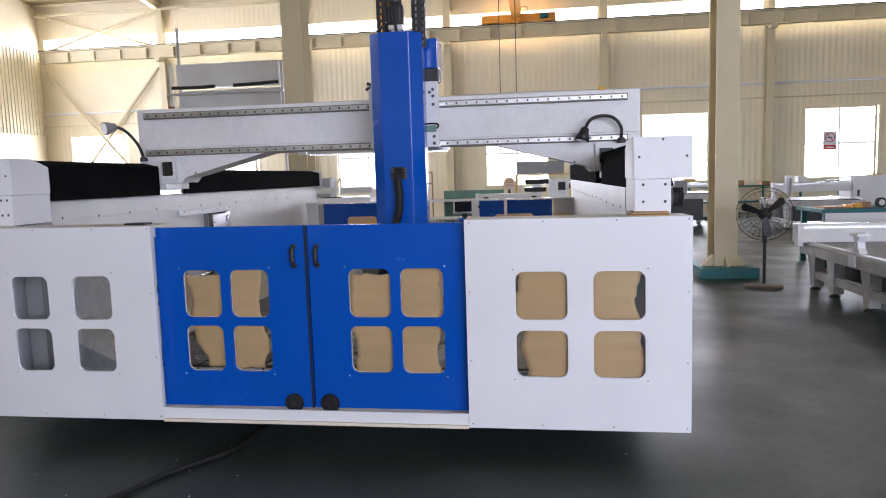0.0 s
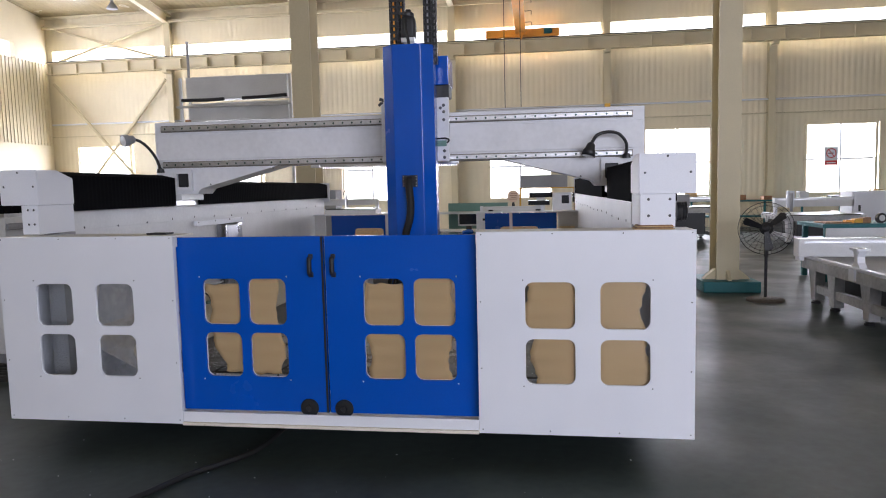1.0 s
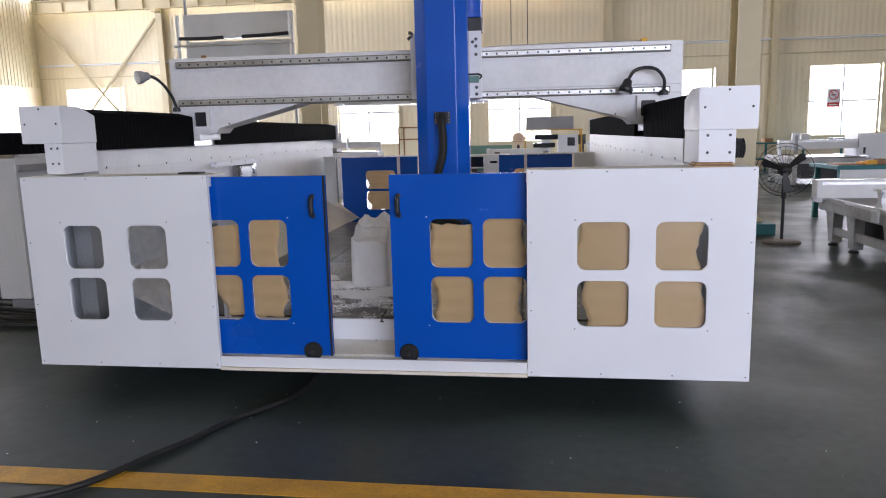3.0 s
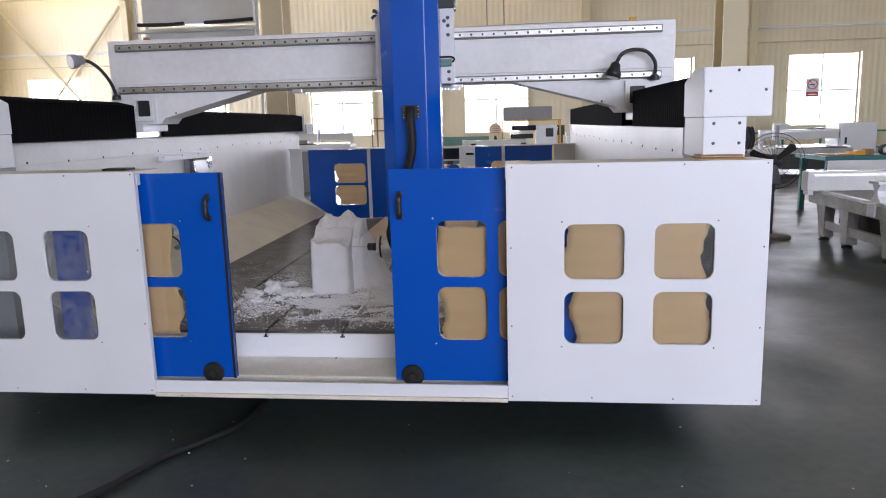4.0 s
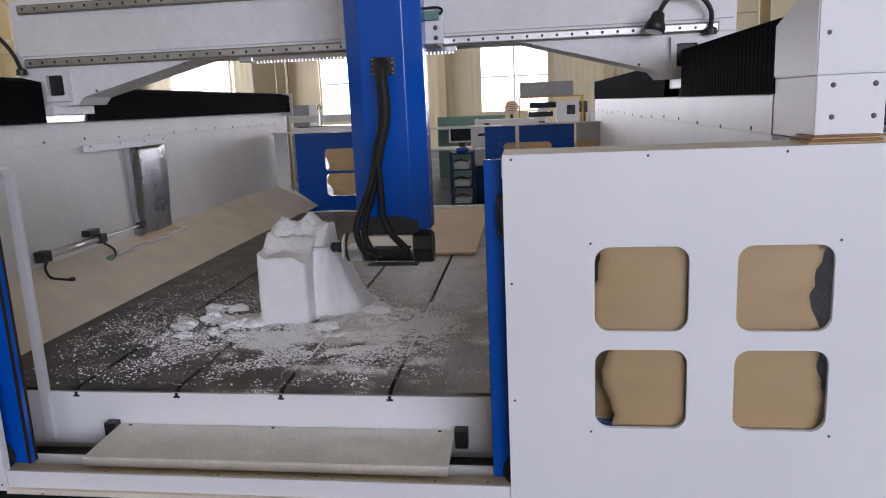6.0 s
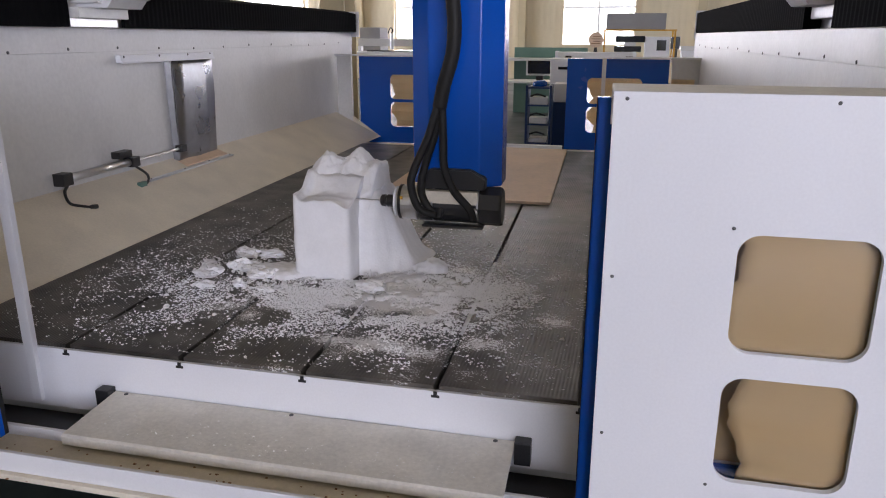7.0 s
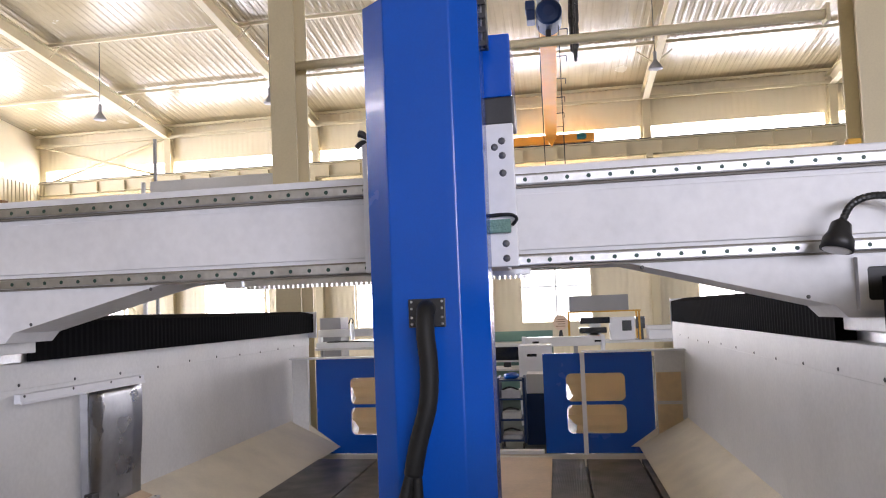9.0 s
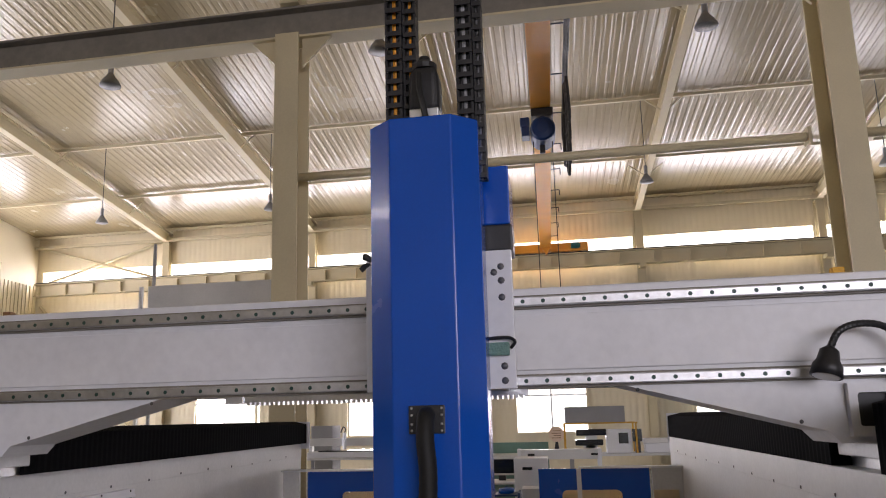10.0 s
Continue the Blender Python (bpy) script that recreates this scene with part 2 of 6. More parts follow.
def ring(c, d, r, seg, up=None):
    d = Vector(d).normalized()
    a = d.cross(Vector(up) if up else (Vector((0, 0, 1)) if abs(d.z) < 0.9 else Vector((1, 0, 0)))).normalized()
    b = d.cross(a)
    return [Vector(c) + r * (math.cos(2 * math.pi * i / seg) * a + math.sin(2 * math.pi * i / seg) * b) for i in range(seg)]


def loft(bm, rings, cap=True):
    vs = [[bm.verts.new(p) for p in r] for r in rings]
    n = len(vs[0])
    for a, b in zip(vs, vs[1:]):
        for i in range(n):
            bm.faces.new((a[i], a[(i + 1) % n], b[(i + 1) % n], b[i]))
    if cap:
        bm.faces.new(vs[0])
        bm.faces.new(vs[-1])
    return bm


def rod(p0, p1, r, seg=12, r1=None, bm=None):
    bm = bm or bmesh.new()
    d = Vector(p1) - Vector(p0)
    return loft(bm, [ring(p0, d, r, seg), ring(p1, d, r if r1 is None else r1, seg)])


def turned(p0, axis, profile, seg=20, bm=None):
    """A turned shape: (distance along axis, radius) pairs."""
    bm = bm or bmesh.new()
    d = Vector(axis).normalized()
    return loft(bm, [ring(Vector(p0) + d * s, d, max(r, 1e-4), seg) for s, r in profile])


def smooth_path(pts, n):
    """Points on a smooth curve through the given ones."""
    p = [Vector(q) for q in pts]
    p = [2 * p[0] - p[1]] + p + [2 * p[-1] - p[-2]]
    out = []
    for i in range(1, len(p) - 2):
        for k in range(n):
            t = k / n
            out.append(0.5 * (2 * p[i] + (p[i + 1] - p[i - 1]) * t + (2 * p[i - 1] - 5 * p[i] + 4 * p[i + 1] - p[i + 2]) * t * t + (3 * p[i] - p[i - 1] - 3 * p[i + 1] + p[i + 2]) * t ** 3))
    return out + [p[-2]]


def tube(pts, r, seg=10, n=6, bm=None, wave=0.0):
    bm = bm or bmesh.new()
    q = smooth_path(pts, n)
    rings = []
    for i, c in enumerate(q):
        d = q[min(i + 1, len(q) - 1)] - q[max(i - 1, 0)]
        rings.append(ring(c, d, r * (1 + wave * (i % 2)), seg, up=(0.3, 0.9, 0.2)))
    return loft(bm, rings)


def prism(outline, axis, a, b, bm=None):
    """A flat outline of (p, q) pairs pushed from a to b along axis: 'x' (p=y, q=z), 'y' (p=x, q=z) or 'z' (p=x, q=y)."""
    bm = bm or bmesh.new()
    at = {"x": lambda p, q, s: (s, p, q), "y": lambda p, q, s: (p, s, q), "z": lambda p, q, s: (p, q, s)}[axis]
    return loft(bm, [[Vector(at(p, q, a)) for p, q in outline], [Vector(at(p, q, b)) for p, q in outline]])


def rounded(x0, x1, z0, z1, r, seg=6):
    pts = []
    for cx, cz, s in ((x1 - r, z1 - r, 0), (x0 + r, z1 - r, 90), (x0 + r, z0 + r, 180), (x1 - r, z0 + r, 270)):
        pts += [(cx + r * math.cos(radians(s + 90 * k / seg)), cz + r * math.sin(radians(s + 90 * k / seg))) for k in range(seg + 1)]
    return pts


def pierced(x0, x1, z0, z1, y0, y1, holes, r=0.045):
    """A sheet from y0 to y1 with rounded openings right through it."""
    bm = bmesh.new()
    loops = [[(x0, z0), (x1, z0), (x1, z1), (x0, z1)]] + [rounded(*h, r) for h in holes]
    edges = []
    for loop in loops:
        vs = [bm.verts.new((p, y0, q)) for p, q in loop]
        edges += [bm.edges.new((vs[i], vs[(i + 1) % len(vs)])) for i in range(len(vs))]
    bmesh.ops.triangle_fill(bm, use_beauty=True, use_dissolve=False, edges=edges)
    got = bmesh.ops.extrude_face_region(bm, geom=bm.faces[:])
    for v in got["geom"]:
        if isinstance(v, bmesh.types.BMVert):
            v.co.y = y1
    return bm


def dome(p, axis, r, bm=None, flat=0.5):
    return turned(p, axis, [(0, r), (r * flat * 0.6, r * 0.8), (r * flat, r * 0.35)], 8, bm)


def screws(parent, places, axis, r=0.006, material=None):
    """Screw heads as parts that share one mesh."""
    first = None
    for p in places:
        if first is None:
            first = part("screw", dome((0, 0, 0), axis, r), material or SCREW, parent, lay=False)
            ob = first
        else:
            ob = new("screw", first.data)
            ob.parent = parent
        ob.location = K(*p)

# ---- the hall ----


def hall():
    LIFT[0] = FLOOR_LEVEL
    bm = bx(-19.6, 30.0, -14, 25, -0.3, 0.0)
    tagged(part("floor", bm, FLOOR), "dark grey-green glossy epoxy factory floor", "floor", kind="structure")
    bm = bx(-9, 14, -1.14, -0.98, 0.001, 0.004)
    tagged(part("trim", bm, YELLOW), "yellow painted line on the factory floor", "floor line", kind="structure")
    # back wall of ribbed sheet, cut round windows and the high strip
    bm = bmesh.new()
    edges = [-19.6] + sorted(e for c in WIN_C for e in (c - 1.2, c + 1.2)) + [30.0]
    rows = [(0, 1.15), (1.15, 3.65), (3.65, 7.0), (7.0, 7.55), (7.55, 9.0)]
    for r, (z0, z1) in enumerate(rows):
        if r == 3:
            for p in (-19.6, -14.3, -8.6, -2.9, 2.8, 8.5, 14.2, 20, 25.6):
                bx(p, p + 0.25, 25.0, 25.3, z0, z1, bm=bm)
            continue
        x = -19.6
        while x < 29.9:
            inside = r == 1 and any(c - 1.2 < x + 0.1 < c + 1.2 for c in WIN_C)
            if not inside:
                prism([(x, 25.0), (x + 0.05, 24.994), (x + 0.11, 24.994), (x + 0.16, 25.0), (x + 0.2, 25.0), (x + 0.2, 25.15), (x, 25.15)], "z", z0, z1, bm=bm)
            x += 0.2
    tagged(part("wall_north", bm, HALL), "cream ribbed sheet-metal factory wall", "wall", kind="structure")
    for i, c in enumerate(WIN_C):
        w = tagged(new(f"window_{i + 1}"), "tall bright factory window with slim white frame", "window", kind="structure")
        fr = bmesh.new()
        for x0, x1, z0, z1 in ((c - 1.22, c - 1.14, 1.13, 3.67), (c + 1.14, c + 1.22, 1.13, 3.67), (c - 1.14, c + 1.14, 1.13, 1.2), (c - 1.14, c + 1.14, 3.6, 3.67)):
            bx(x0, x1, 24.93, 25.06, z0, z1, bm=fr)
        part("window_frame", fr, HALL, w)
        mu = bx(c - 0.03, c + 0.03, 24.97, 25.03, 1.2, 3.6)
        bx(c - 1.14, c - 0.03, 24.97, 25.03, 2.35, 2.41, bm=mu)
        bx(c + 0.03, c + 1.14, 24.97, 25.03, 2.35, 2.41, bm=mu)
        part("mullion", mu, ALU, w)
    # other walls that close the place
    tagged(part("wall_south", pierced(-19.6, 30, 0, 13.2, -14.1, -13.9, [(1, 15, 1.1, 5.7)], 0.05), HALL), "plain cream factory wall with a wide opening", "wall", kind="structure")
    bm = bmesh.new()
    for y0, y1, z0, z1 in ((-14, 25, 0, 1.3), (-14, 7, 1.3, 3.7), (21, 25, 1.3, 3.7), (-14, 25, 3.7, 7.0), (-14, -7, 7.0, 7.58), (23, 25, 7.0, 7.58), (-14, 25, 7.58, 13)):
        bx(-19.8, -19.6, y0, y1, z0, z1, bm=bm)
    for k in range(9):
        bx(-19.72, -19.62, 7 + 1.7 * k, 7.12 + 1.7 * k, 1.3, 3.7, bm=bm)
    k = 0
    while -14 + 0.2 * k < 24.9:
        y = -14 + 0.2 * k
        for z0, z1 in ((0, 1.3), (3.7, 7.0)):
            bx(-19.6, -19.57, y, y + 0.1, z0, z1, bm=bm)
        k += 1
    tagged(part("wall_west", bm, HALL), "cream ribbed factory side wall with bright windows", "wall", kind="structure")
    # unseen east wall, its window added to let the fill light in
    bm = bmesh.new()
    for y0, y1, z0, z1 in ((-14, 25, 0, 1.3), (-14, -5, 1.3, 4.3), (15, 25, 1.3, 4.3), (-14, 25, 4.3, 13)):
        bx(30.0, 30.2, y0, y1, z0, z1, bm=bm)
    tagged(part("wall_east", bm, HALL), "unseen cream factory side wall with a wide window added for fill light", "wall", kind="structure")
    # roof: ribbed sheet, rising from the eaves to a ridge
    bm = bmesh.new()

    def roof_z(y):
        return 8.85 + 0.112 * (25 - y) if y > 0 else 8.85 + 2.8 + 0.112 * y

    x = -19.6
    while x < 30:
        prof = [(x, 0.0), (x + 0.03, -0.008), (x + 0.08, -0.008), (x + 0.11, 0.0), (x + 0.22, 0.0)]
        for ya, yb in ((25.0, 0.0), (0.0, -14.0)):
            va = [bm.verts.new((p, ya, roof_z(ya) + q)) for p, q in prof]
            vb = [bm.verts.new((p, yb, roof_z(yb) + q)) for p, q in prof]
            for i in range(4):
                bm.faces.new((va[i], va[i + 1], vb[i + 1], vb[i]))
        x += 0.22
    bx(-19.8, 30.2, -14.1, 25.2, 13.2, 13.3, bm=bm)
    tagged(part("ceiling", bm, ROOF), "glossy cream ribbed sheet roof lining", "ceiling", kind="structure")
    # rafters, purlins and wall posts
    for u in (-14.1, -8.4, -2.7, 3.0, 8.7, 14.4, 20.1):
        raf = thing("roof_rafter", "cream steel rafter under the sheet roof", "rafter", "hall rafters")
        bm = bmesh.new()
        ys = [25.0, 0.0]
        for dz0, dz1, hw in ((-0.14, -0.17, 0.10), (-0.17, -0.50, 0.012), (-0.50, -0.53, 0.10)):
            bm2 = bmesh.new()
            loft(bm2, [[Vector((u - hw, y, roof_z(y) + dz0)), Vector((u + hw, y, roof_z(y) + dz0)), Vector((u + hw, y, roof_z(y) + dz1)), Vector((u - hw, y, roof_z(y) + dz1))] for y in ys])
            join(bm, bm2)
        part("flanged_beam", bm, COLUMN, raf)
        for y in (10, 14, 18, 22):
            bm = rod((u, y, roof_z(y) - 0.5), (u - 0.5, y, roof_z(y) - 0.12), 0.02, 6)
            rod((u, y, roof_z(y) - 0.5), (u + 0.5, y, roof_z(y) - 0.12), 0.02, 6, bm=bm)
            part("knee_brace", bm, COLUMN, raf)
        post = thing("wall_post", "cream steel post standing against the back wall", "post", "wall posts")
        bm = bx(u - 0.12, u + 0.12, 24.94, 24.96, 0, 8.6)
        bx(u - 0.012, u + 0.012, 24.72, 24.94, 0, 8.6, bm=bm)
        bx(u - 0.12, u + 0.12, 24.70, 24.72, 0, 8.6, bm=bm)
        part("flanged_post", bm, COLUMN, post)
        bm = bx(u - 0.1, u + 0.1, 24.3, 24.7, 6.38, 6.5)
        part("corbel", bm, COLUMN, post)
    for y in (24.6, 21.5, 18.0, 14.0, 10.0):
        bm = bx(-19.5, 29.9, y - 0.04, y + 0.04, roof_z(y) - 0.14, roof_z(y) - 0.06)
        if y == 24.6:
            bx(-19.5, 29.9, 24.6, 24.7, 8.36, 8.46, bm=bm)
        tagged(part("trim", bm, COLUMN), "cream roof purlin", "purlin", kind="structure")
    # diagonal bracing in the corner bay
    br = thing("wall_bracing", "crossed cream steel angles bracing the corner bay", "bracing")
    part("brace", rod((-19.2, 24.8, 0.6), (-14.3, 24.8, 6.2), 0.06, 6), COLUMN, br)
    part("brace", rod((-14.3, 24.75, 0.6), (-19.2, 24.75, 6.2), 0.06, 6), COLUMN, br)
    part("brace", rod((-19.2, 24.8, 7.0), (-14.3, 24.8, 8.4), 0.05, 6), COLUMN, br)
    part("brace", rod((-14.3, 24.75, 7.0), (-19.2, 24.75, 8.4), 0.05, 6), COLUMN, br)
    # crane runway along the back wall
    rw = thing("crane_runway", "cream welded crane runway girder with stiffeners", "crane rail", "crane runways")
    part("web", bx(-19.2, 29.8, 24.42, 24.44, 6.531, 6.939), COLUMN, rw)
    part("flange", bx(-19.2, 29.8, 24.28, 24.58, 6.94, 6.97), COLUMN, rw)
    part("flange", bx(-19.2, 29.8, 24.28, 24.58, 6.50, 6.53), COLUMN, rw)
    st = None
    for k in range(43):
        x = -19 + 1.12 * k
        if st is None:
            st = part("stiffener", bx(-0.012, 0.012, 24.30, 24.42, 6.53, 6.94), COLUMN, rw, lay=False)
            ob = st
        else:
            ob = new("stiffener", st.data)
            ob.parent = rw
        ob.location = (x + SX * 24.4, 0, SZ * 24.4)
    part("rail", bx(-19.2, 29.8, 24.40, 24.46, 6.97, 7.03), BLACK, rw)
    tagged(part("trim", rod((-19.5, 24.9, 4.55), (29.5, 24.9, 4.55), 0.035, 8), WHITE), "thin white service pipe along the wall", "pipe", kind="structure")
    part("trim", rod((-19.5, 24.88, 4.05), (29.5, 24.88, 4.05), 0.02, 8), COLUMN)
    # near runway on the column line
    rw = thing("crane_runway", "cream crane runway girder carried on the hall columns", "crane rail", "crane runways")
    # web and upper flange carry their backlit shade in the colour
    part("web", bx(-19.2, 29.8, 8.12, 8.14, 6.731, 7.119), DARK_STEEL, rw, "girder web coloured dark for the shade on it")
    part("flange", bx(-19.2, 29.8, 7.98, 8.28, 7.12, 7.15), DARK_STEEL, rw)
    part("flange", bx(-19.2, 29.8, 7.98, 8.28, 6.70, 6.73), COLUMN, rw)
    part("rail", bx(-19.2, 29.8, 8.1, 8.16, 7.15, 7.2), BLACK, rw)
    # hall columns
    for u, yf in ((-3.39, 7.85), (3.17, 7.6), (9.6, 7.7), (-10.0, 8.0)):
        col = thing("hall_column", "cream painted steel column on a teal-edged concrete plinth", "column", "hall columns")
        bm = bx(u - 0.16, u + 0.16, yf, yf + 0.025, 0.16, 6.70)
        bx(u - 0.16, u + 0.16, yf + 0.45, yf + 0.475, 0.16, 6.70, bm=bm)
        bx(u - 0.015, u + 0.015, yf + 0.025, yf + 0.45, 0.16, 6.70, bm=bm)
        part("flanged_shaft", bm, COLUMN, col)
        bm = bx(u - 0.13, u + 0.13, yf + 0.05, yf + 0.42, 7.16, 9.9)
        part("upper_shaft", bm, COLUMN, col)
        bm = bmesh.new()
        prism([(u - 0.15, 6.70), (u - 0.55, 6.70), (u - 0.15, 6.3)], "y", yf + 0.2, yf + 0.24, bm=bm)
        prism([(u + 0.15, 6.70), (u + 0.55, 6.70), (u + 0.15, 6.3)], "y", yf + 0.2, yf + 0.24, bm=bm)
        part("haunch", bm, COLUMN, col)
        part("plinth", bx(u - 0.40, u + 0.40, yf - 0.28, yf + 0.75, 0.0, 0.16, 0.012), TEAL, col, "teal painted concrete plinth")
        for s in (-1, 1):
            bm = prism([(u + s * 0.16, 0.16), (u + s * 0.33, 0.16), (u + s * 0.30, 0.20), (u + s * 0.16, 0.32)], "y", yf + 0.05, yf + 0.2)
            part("gusset", bm, COLUMN, col)
        bm = prism([(yf, 0.16), (yf - 0.16, 0.16), (yf - 0.16, 0.19), (yf, 0.30)], "x", u - 0.02, u + 0.02)
        part("gusset", bm, COLUMN, col)
    st = thing("tie_pipe", "cream round steel tie between hall columns", "pipe")
    part("pipe", rod((-3.3, 8.05, 4.78), (2.9, 8.05, 4.78), 0.055, 14), COLUMN, st, smooth=True)
    part("pipe", rod((3.2, 8.05, 4.78), (9.5, 8.05, 4.78), 0.055, 14), COLUMN, st, smooth=True)
    part("clamp", bx(2.86, 2.9, 7.96, 8.14, 4.68, 4.88, 0.01), COLUMN, st)
    # overhead crane
    cr = thing("overhead_crane", "orange single-girder overhead travelling crane", "crane")
    bm = bx(-0.27, 0.03, 8.0, 24.4, 7.22, 7.60, 0.01)
    bx(-0.30, 0.06, 8.0, 24.4, 7.16, 7.22, bm=bm)
    part("girder", bm, ORANGE, cr)
    bm = prism([(-0.22, 7.6), (0.02, 7.6), (0.02, 7.1), (-0.10, 6.92), (-0.22, 7.1)], "y", 24.1, 24.28)
    part("girder_nose", bm, ORANGE, cr)
    part("end_carriage", bx(-1.38, 1.28, 24.30, 24.55, 7.04, 7.32, 0.02), ORANGE, cr)
    part("end_carriage", bx(-1.25, 1.15, 8.0, 8.25, 7.22, 7.5, 0.02), ORANGE, cr)
    part("drive_motor", turned((0.72, 24.22, 7.2), (1, 0, 0), [(0, 0.1), (0.25, 0.1), (0.3, 0.06)]), TEAL, cr)
    for x in (-1.1, 1.0):
        part("wheel", turned((x, 24.40, 7.06), (0, 1, 0), [(0, 0.08), (0.06, 0.08)]), BLACK, cr)
    ho = part("hoist", turned((-0.10, 12.05, 6.72), (0, 1, 0), [(0, 0.10), (0.03, 0.19), (0.07, 0.225), (0.62, 0.225), (0.66, 0.19), (0.70, 0.10)], 24), BLUE_DULL, cr, "dark blue wire-rope hoist")
    part("hoist_motor", bx(-0.50, -0.33, 12.15, 12.45, 6.80, 6.97, 0.03), BLUE_DULL, ho)
    part("switch_box", bx(-0.48, -0.335, 12.1, 12.4, 6.60, 6.78, 0.02), BLUE_DULL, ho)
    part("trolley", bx(-0.3, 0.1, 12.2, 12.6, 7.0, 7.15, 0.02), BLACK, ho)
    part("hook_block", bx(-0.17, -0.07, 12.35, 12.45, 6.35, 6.5, 0.02), BLACK, ho)
    part("wire_rope", rod((-0.28, 12.4, 6.6), (-0.28, 12.4, 3.3), 0.009, 6), BLACK, cr)
    part("wire_rope", rod((0.06, 12.4, 6.6), (0.06, 12.4, 3.3), 0.009, 6), BLACK, cr)
    for k in range(9):
        y = 9.5 + 1.7 * k
        bm = rod((0.0, y, 7.3), (0.28, y, 7.3), 0.012, 6)
        rod((0.28, y, 7.3), (0.28, y, 7.16), 0.012, 6, bm=bm)
        part("cable_arm", bm, BLACK, cr)
    for k in range(7):
        y0 = 11.2 + 0.22 * k
        d = 0.5 + 0.25 * (k % 3)
        part("festoon_cable", tube([(0.30, y0 - 0.4, 7.2), (0.33, y0 - 0.3, 7.0 - d), (0.31, y0 - 0.1, 6.95 - d), (0.29, y0, 7.2)], 0.026, 6, 4), CABLE, cr)
        part("festoon_cable", tube([(0.28, y0, 7.2), (0.30, y0 + 0.05, 7.2 - d), (0.26, y0 + 0.16, 7.2 - d), (0.28, y0 + 0.22, 7.2)], 0.02, 6, 4), CABLE, cr)
    for k in range(3):
        part("supply_cable", tube([(0.27 + 0.02 * k, 8.3 + 0.5 * q, 7.17 - 0.05 * (q % 2) - 0.02 * k) for q in range(7)], 0.022, 6, 4), CABLE, cr)
    # bay lights
    first = low = None
    for x, y in ((-12.6, 18.2), (-7.5, 18.1), (-2.2, 18.1), (2.45, 18.1), (-7.1, 9.7), (-2.5, 9.5), (2.3, 9.8), (8.0, 18.1), (8.0, 9.8)):
        if first is None or y < 14 and low is None:
            lm = thing("bay_light", "unlit grey high-bay lamp on a thin rod", "lamp", "bay lights")
            part("shade", turned((0, 0, 0), (0, 0, 1), [(0.0, 0.165), (0.015, 0.172), (0.09, 0.135), (0.17, 0.075), (0.22, 0.045)], 20), GREY, lm, lay=False, smooth=True)
            part("housing", turned((0, 0, 0.22), (0, 0, 1), [(0, 0.045), (0.2, 0.045), (0.22, 0.03)], 14), GREY, lm, lay=False)
            part("bulb", turned((0, 0, 0.03), (0, 0, 1), [(0, 0.03), (0.05, 0.06), (0.12, 0.04)], 12), ALU, lm, lay=False)
            part("rod", rod((0, 0, 0.44), (0, 0, 2.32 if y > 14 else 3.46), 0.01, 6), BLACK, lm, lay=False)
            lm.matrix_basis = Matrix.Translation(K(x, y, 7.35 if y > 14 else 7.15))
            first, low = (lm, low) if y > 14 else (first, lm)
        else:
            copy_thing(first if y > 14 else low, Matrix.Translation(K(x, y, 7.35 if y > 14 else 7.15)))
    # pale sky outside the windows
    haze = glow("pale_sky", (0.93, 0.945, 1.0), 2.7)
    bm = bx(-40, 60, 28.0, 28.05, -2, 12)
    tagged(part("backdrop", bm, haze), "white overcast sky outside the windows", "sky", kind="structure")
    bm = bx(-23.05, -23.0, -20, 27, -2, 12)
    tagged(part("backdrop", bm, haze), "white overcast sky outside the windows", "sky", kind="structure")
    LIFT[0] = 0.0


hall()

# ---- the carving machine: enclosure front ----
R_HOLES = [(0.268, 0.542, 0.868, 1.130), (0.678, 0.945, 0.868, 1.130), (0.268, 0.542, 0.553, 0.810), (0.678, 0.945, 0.553, 0.810)]
L_HOLES = [(-2.735, -2.493, 0.862, 1.122), (-2.335, -2.089, 0.862, 1.122), (-2.735, -2.493, 0.550, 0.809), (-2.335, -2.089, 0.550, 0.809)]
LD_HOLES = [(-1.679, -1.443, 0.862, 1.141), (-1.388, -1.152, 0.862, 1.141), (-1.679, -1.443, 0.540, 0.813), (-1.388, -1.152, 0.540, 0.813)]
RD_HOLES = [(-0.679, -0.436, 0.862, 1.141), (-0.379, -0.135, 0.862, 1.141), (-0.679, -0.436, 0.540, 0.813), (-0.379, -0.135, 0.540, 0.813)]


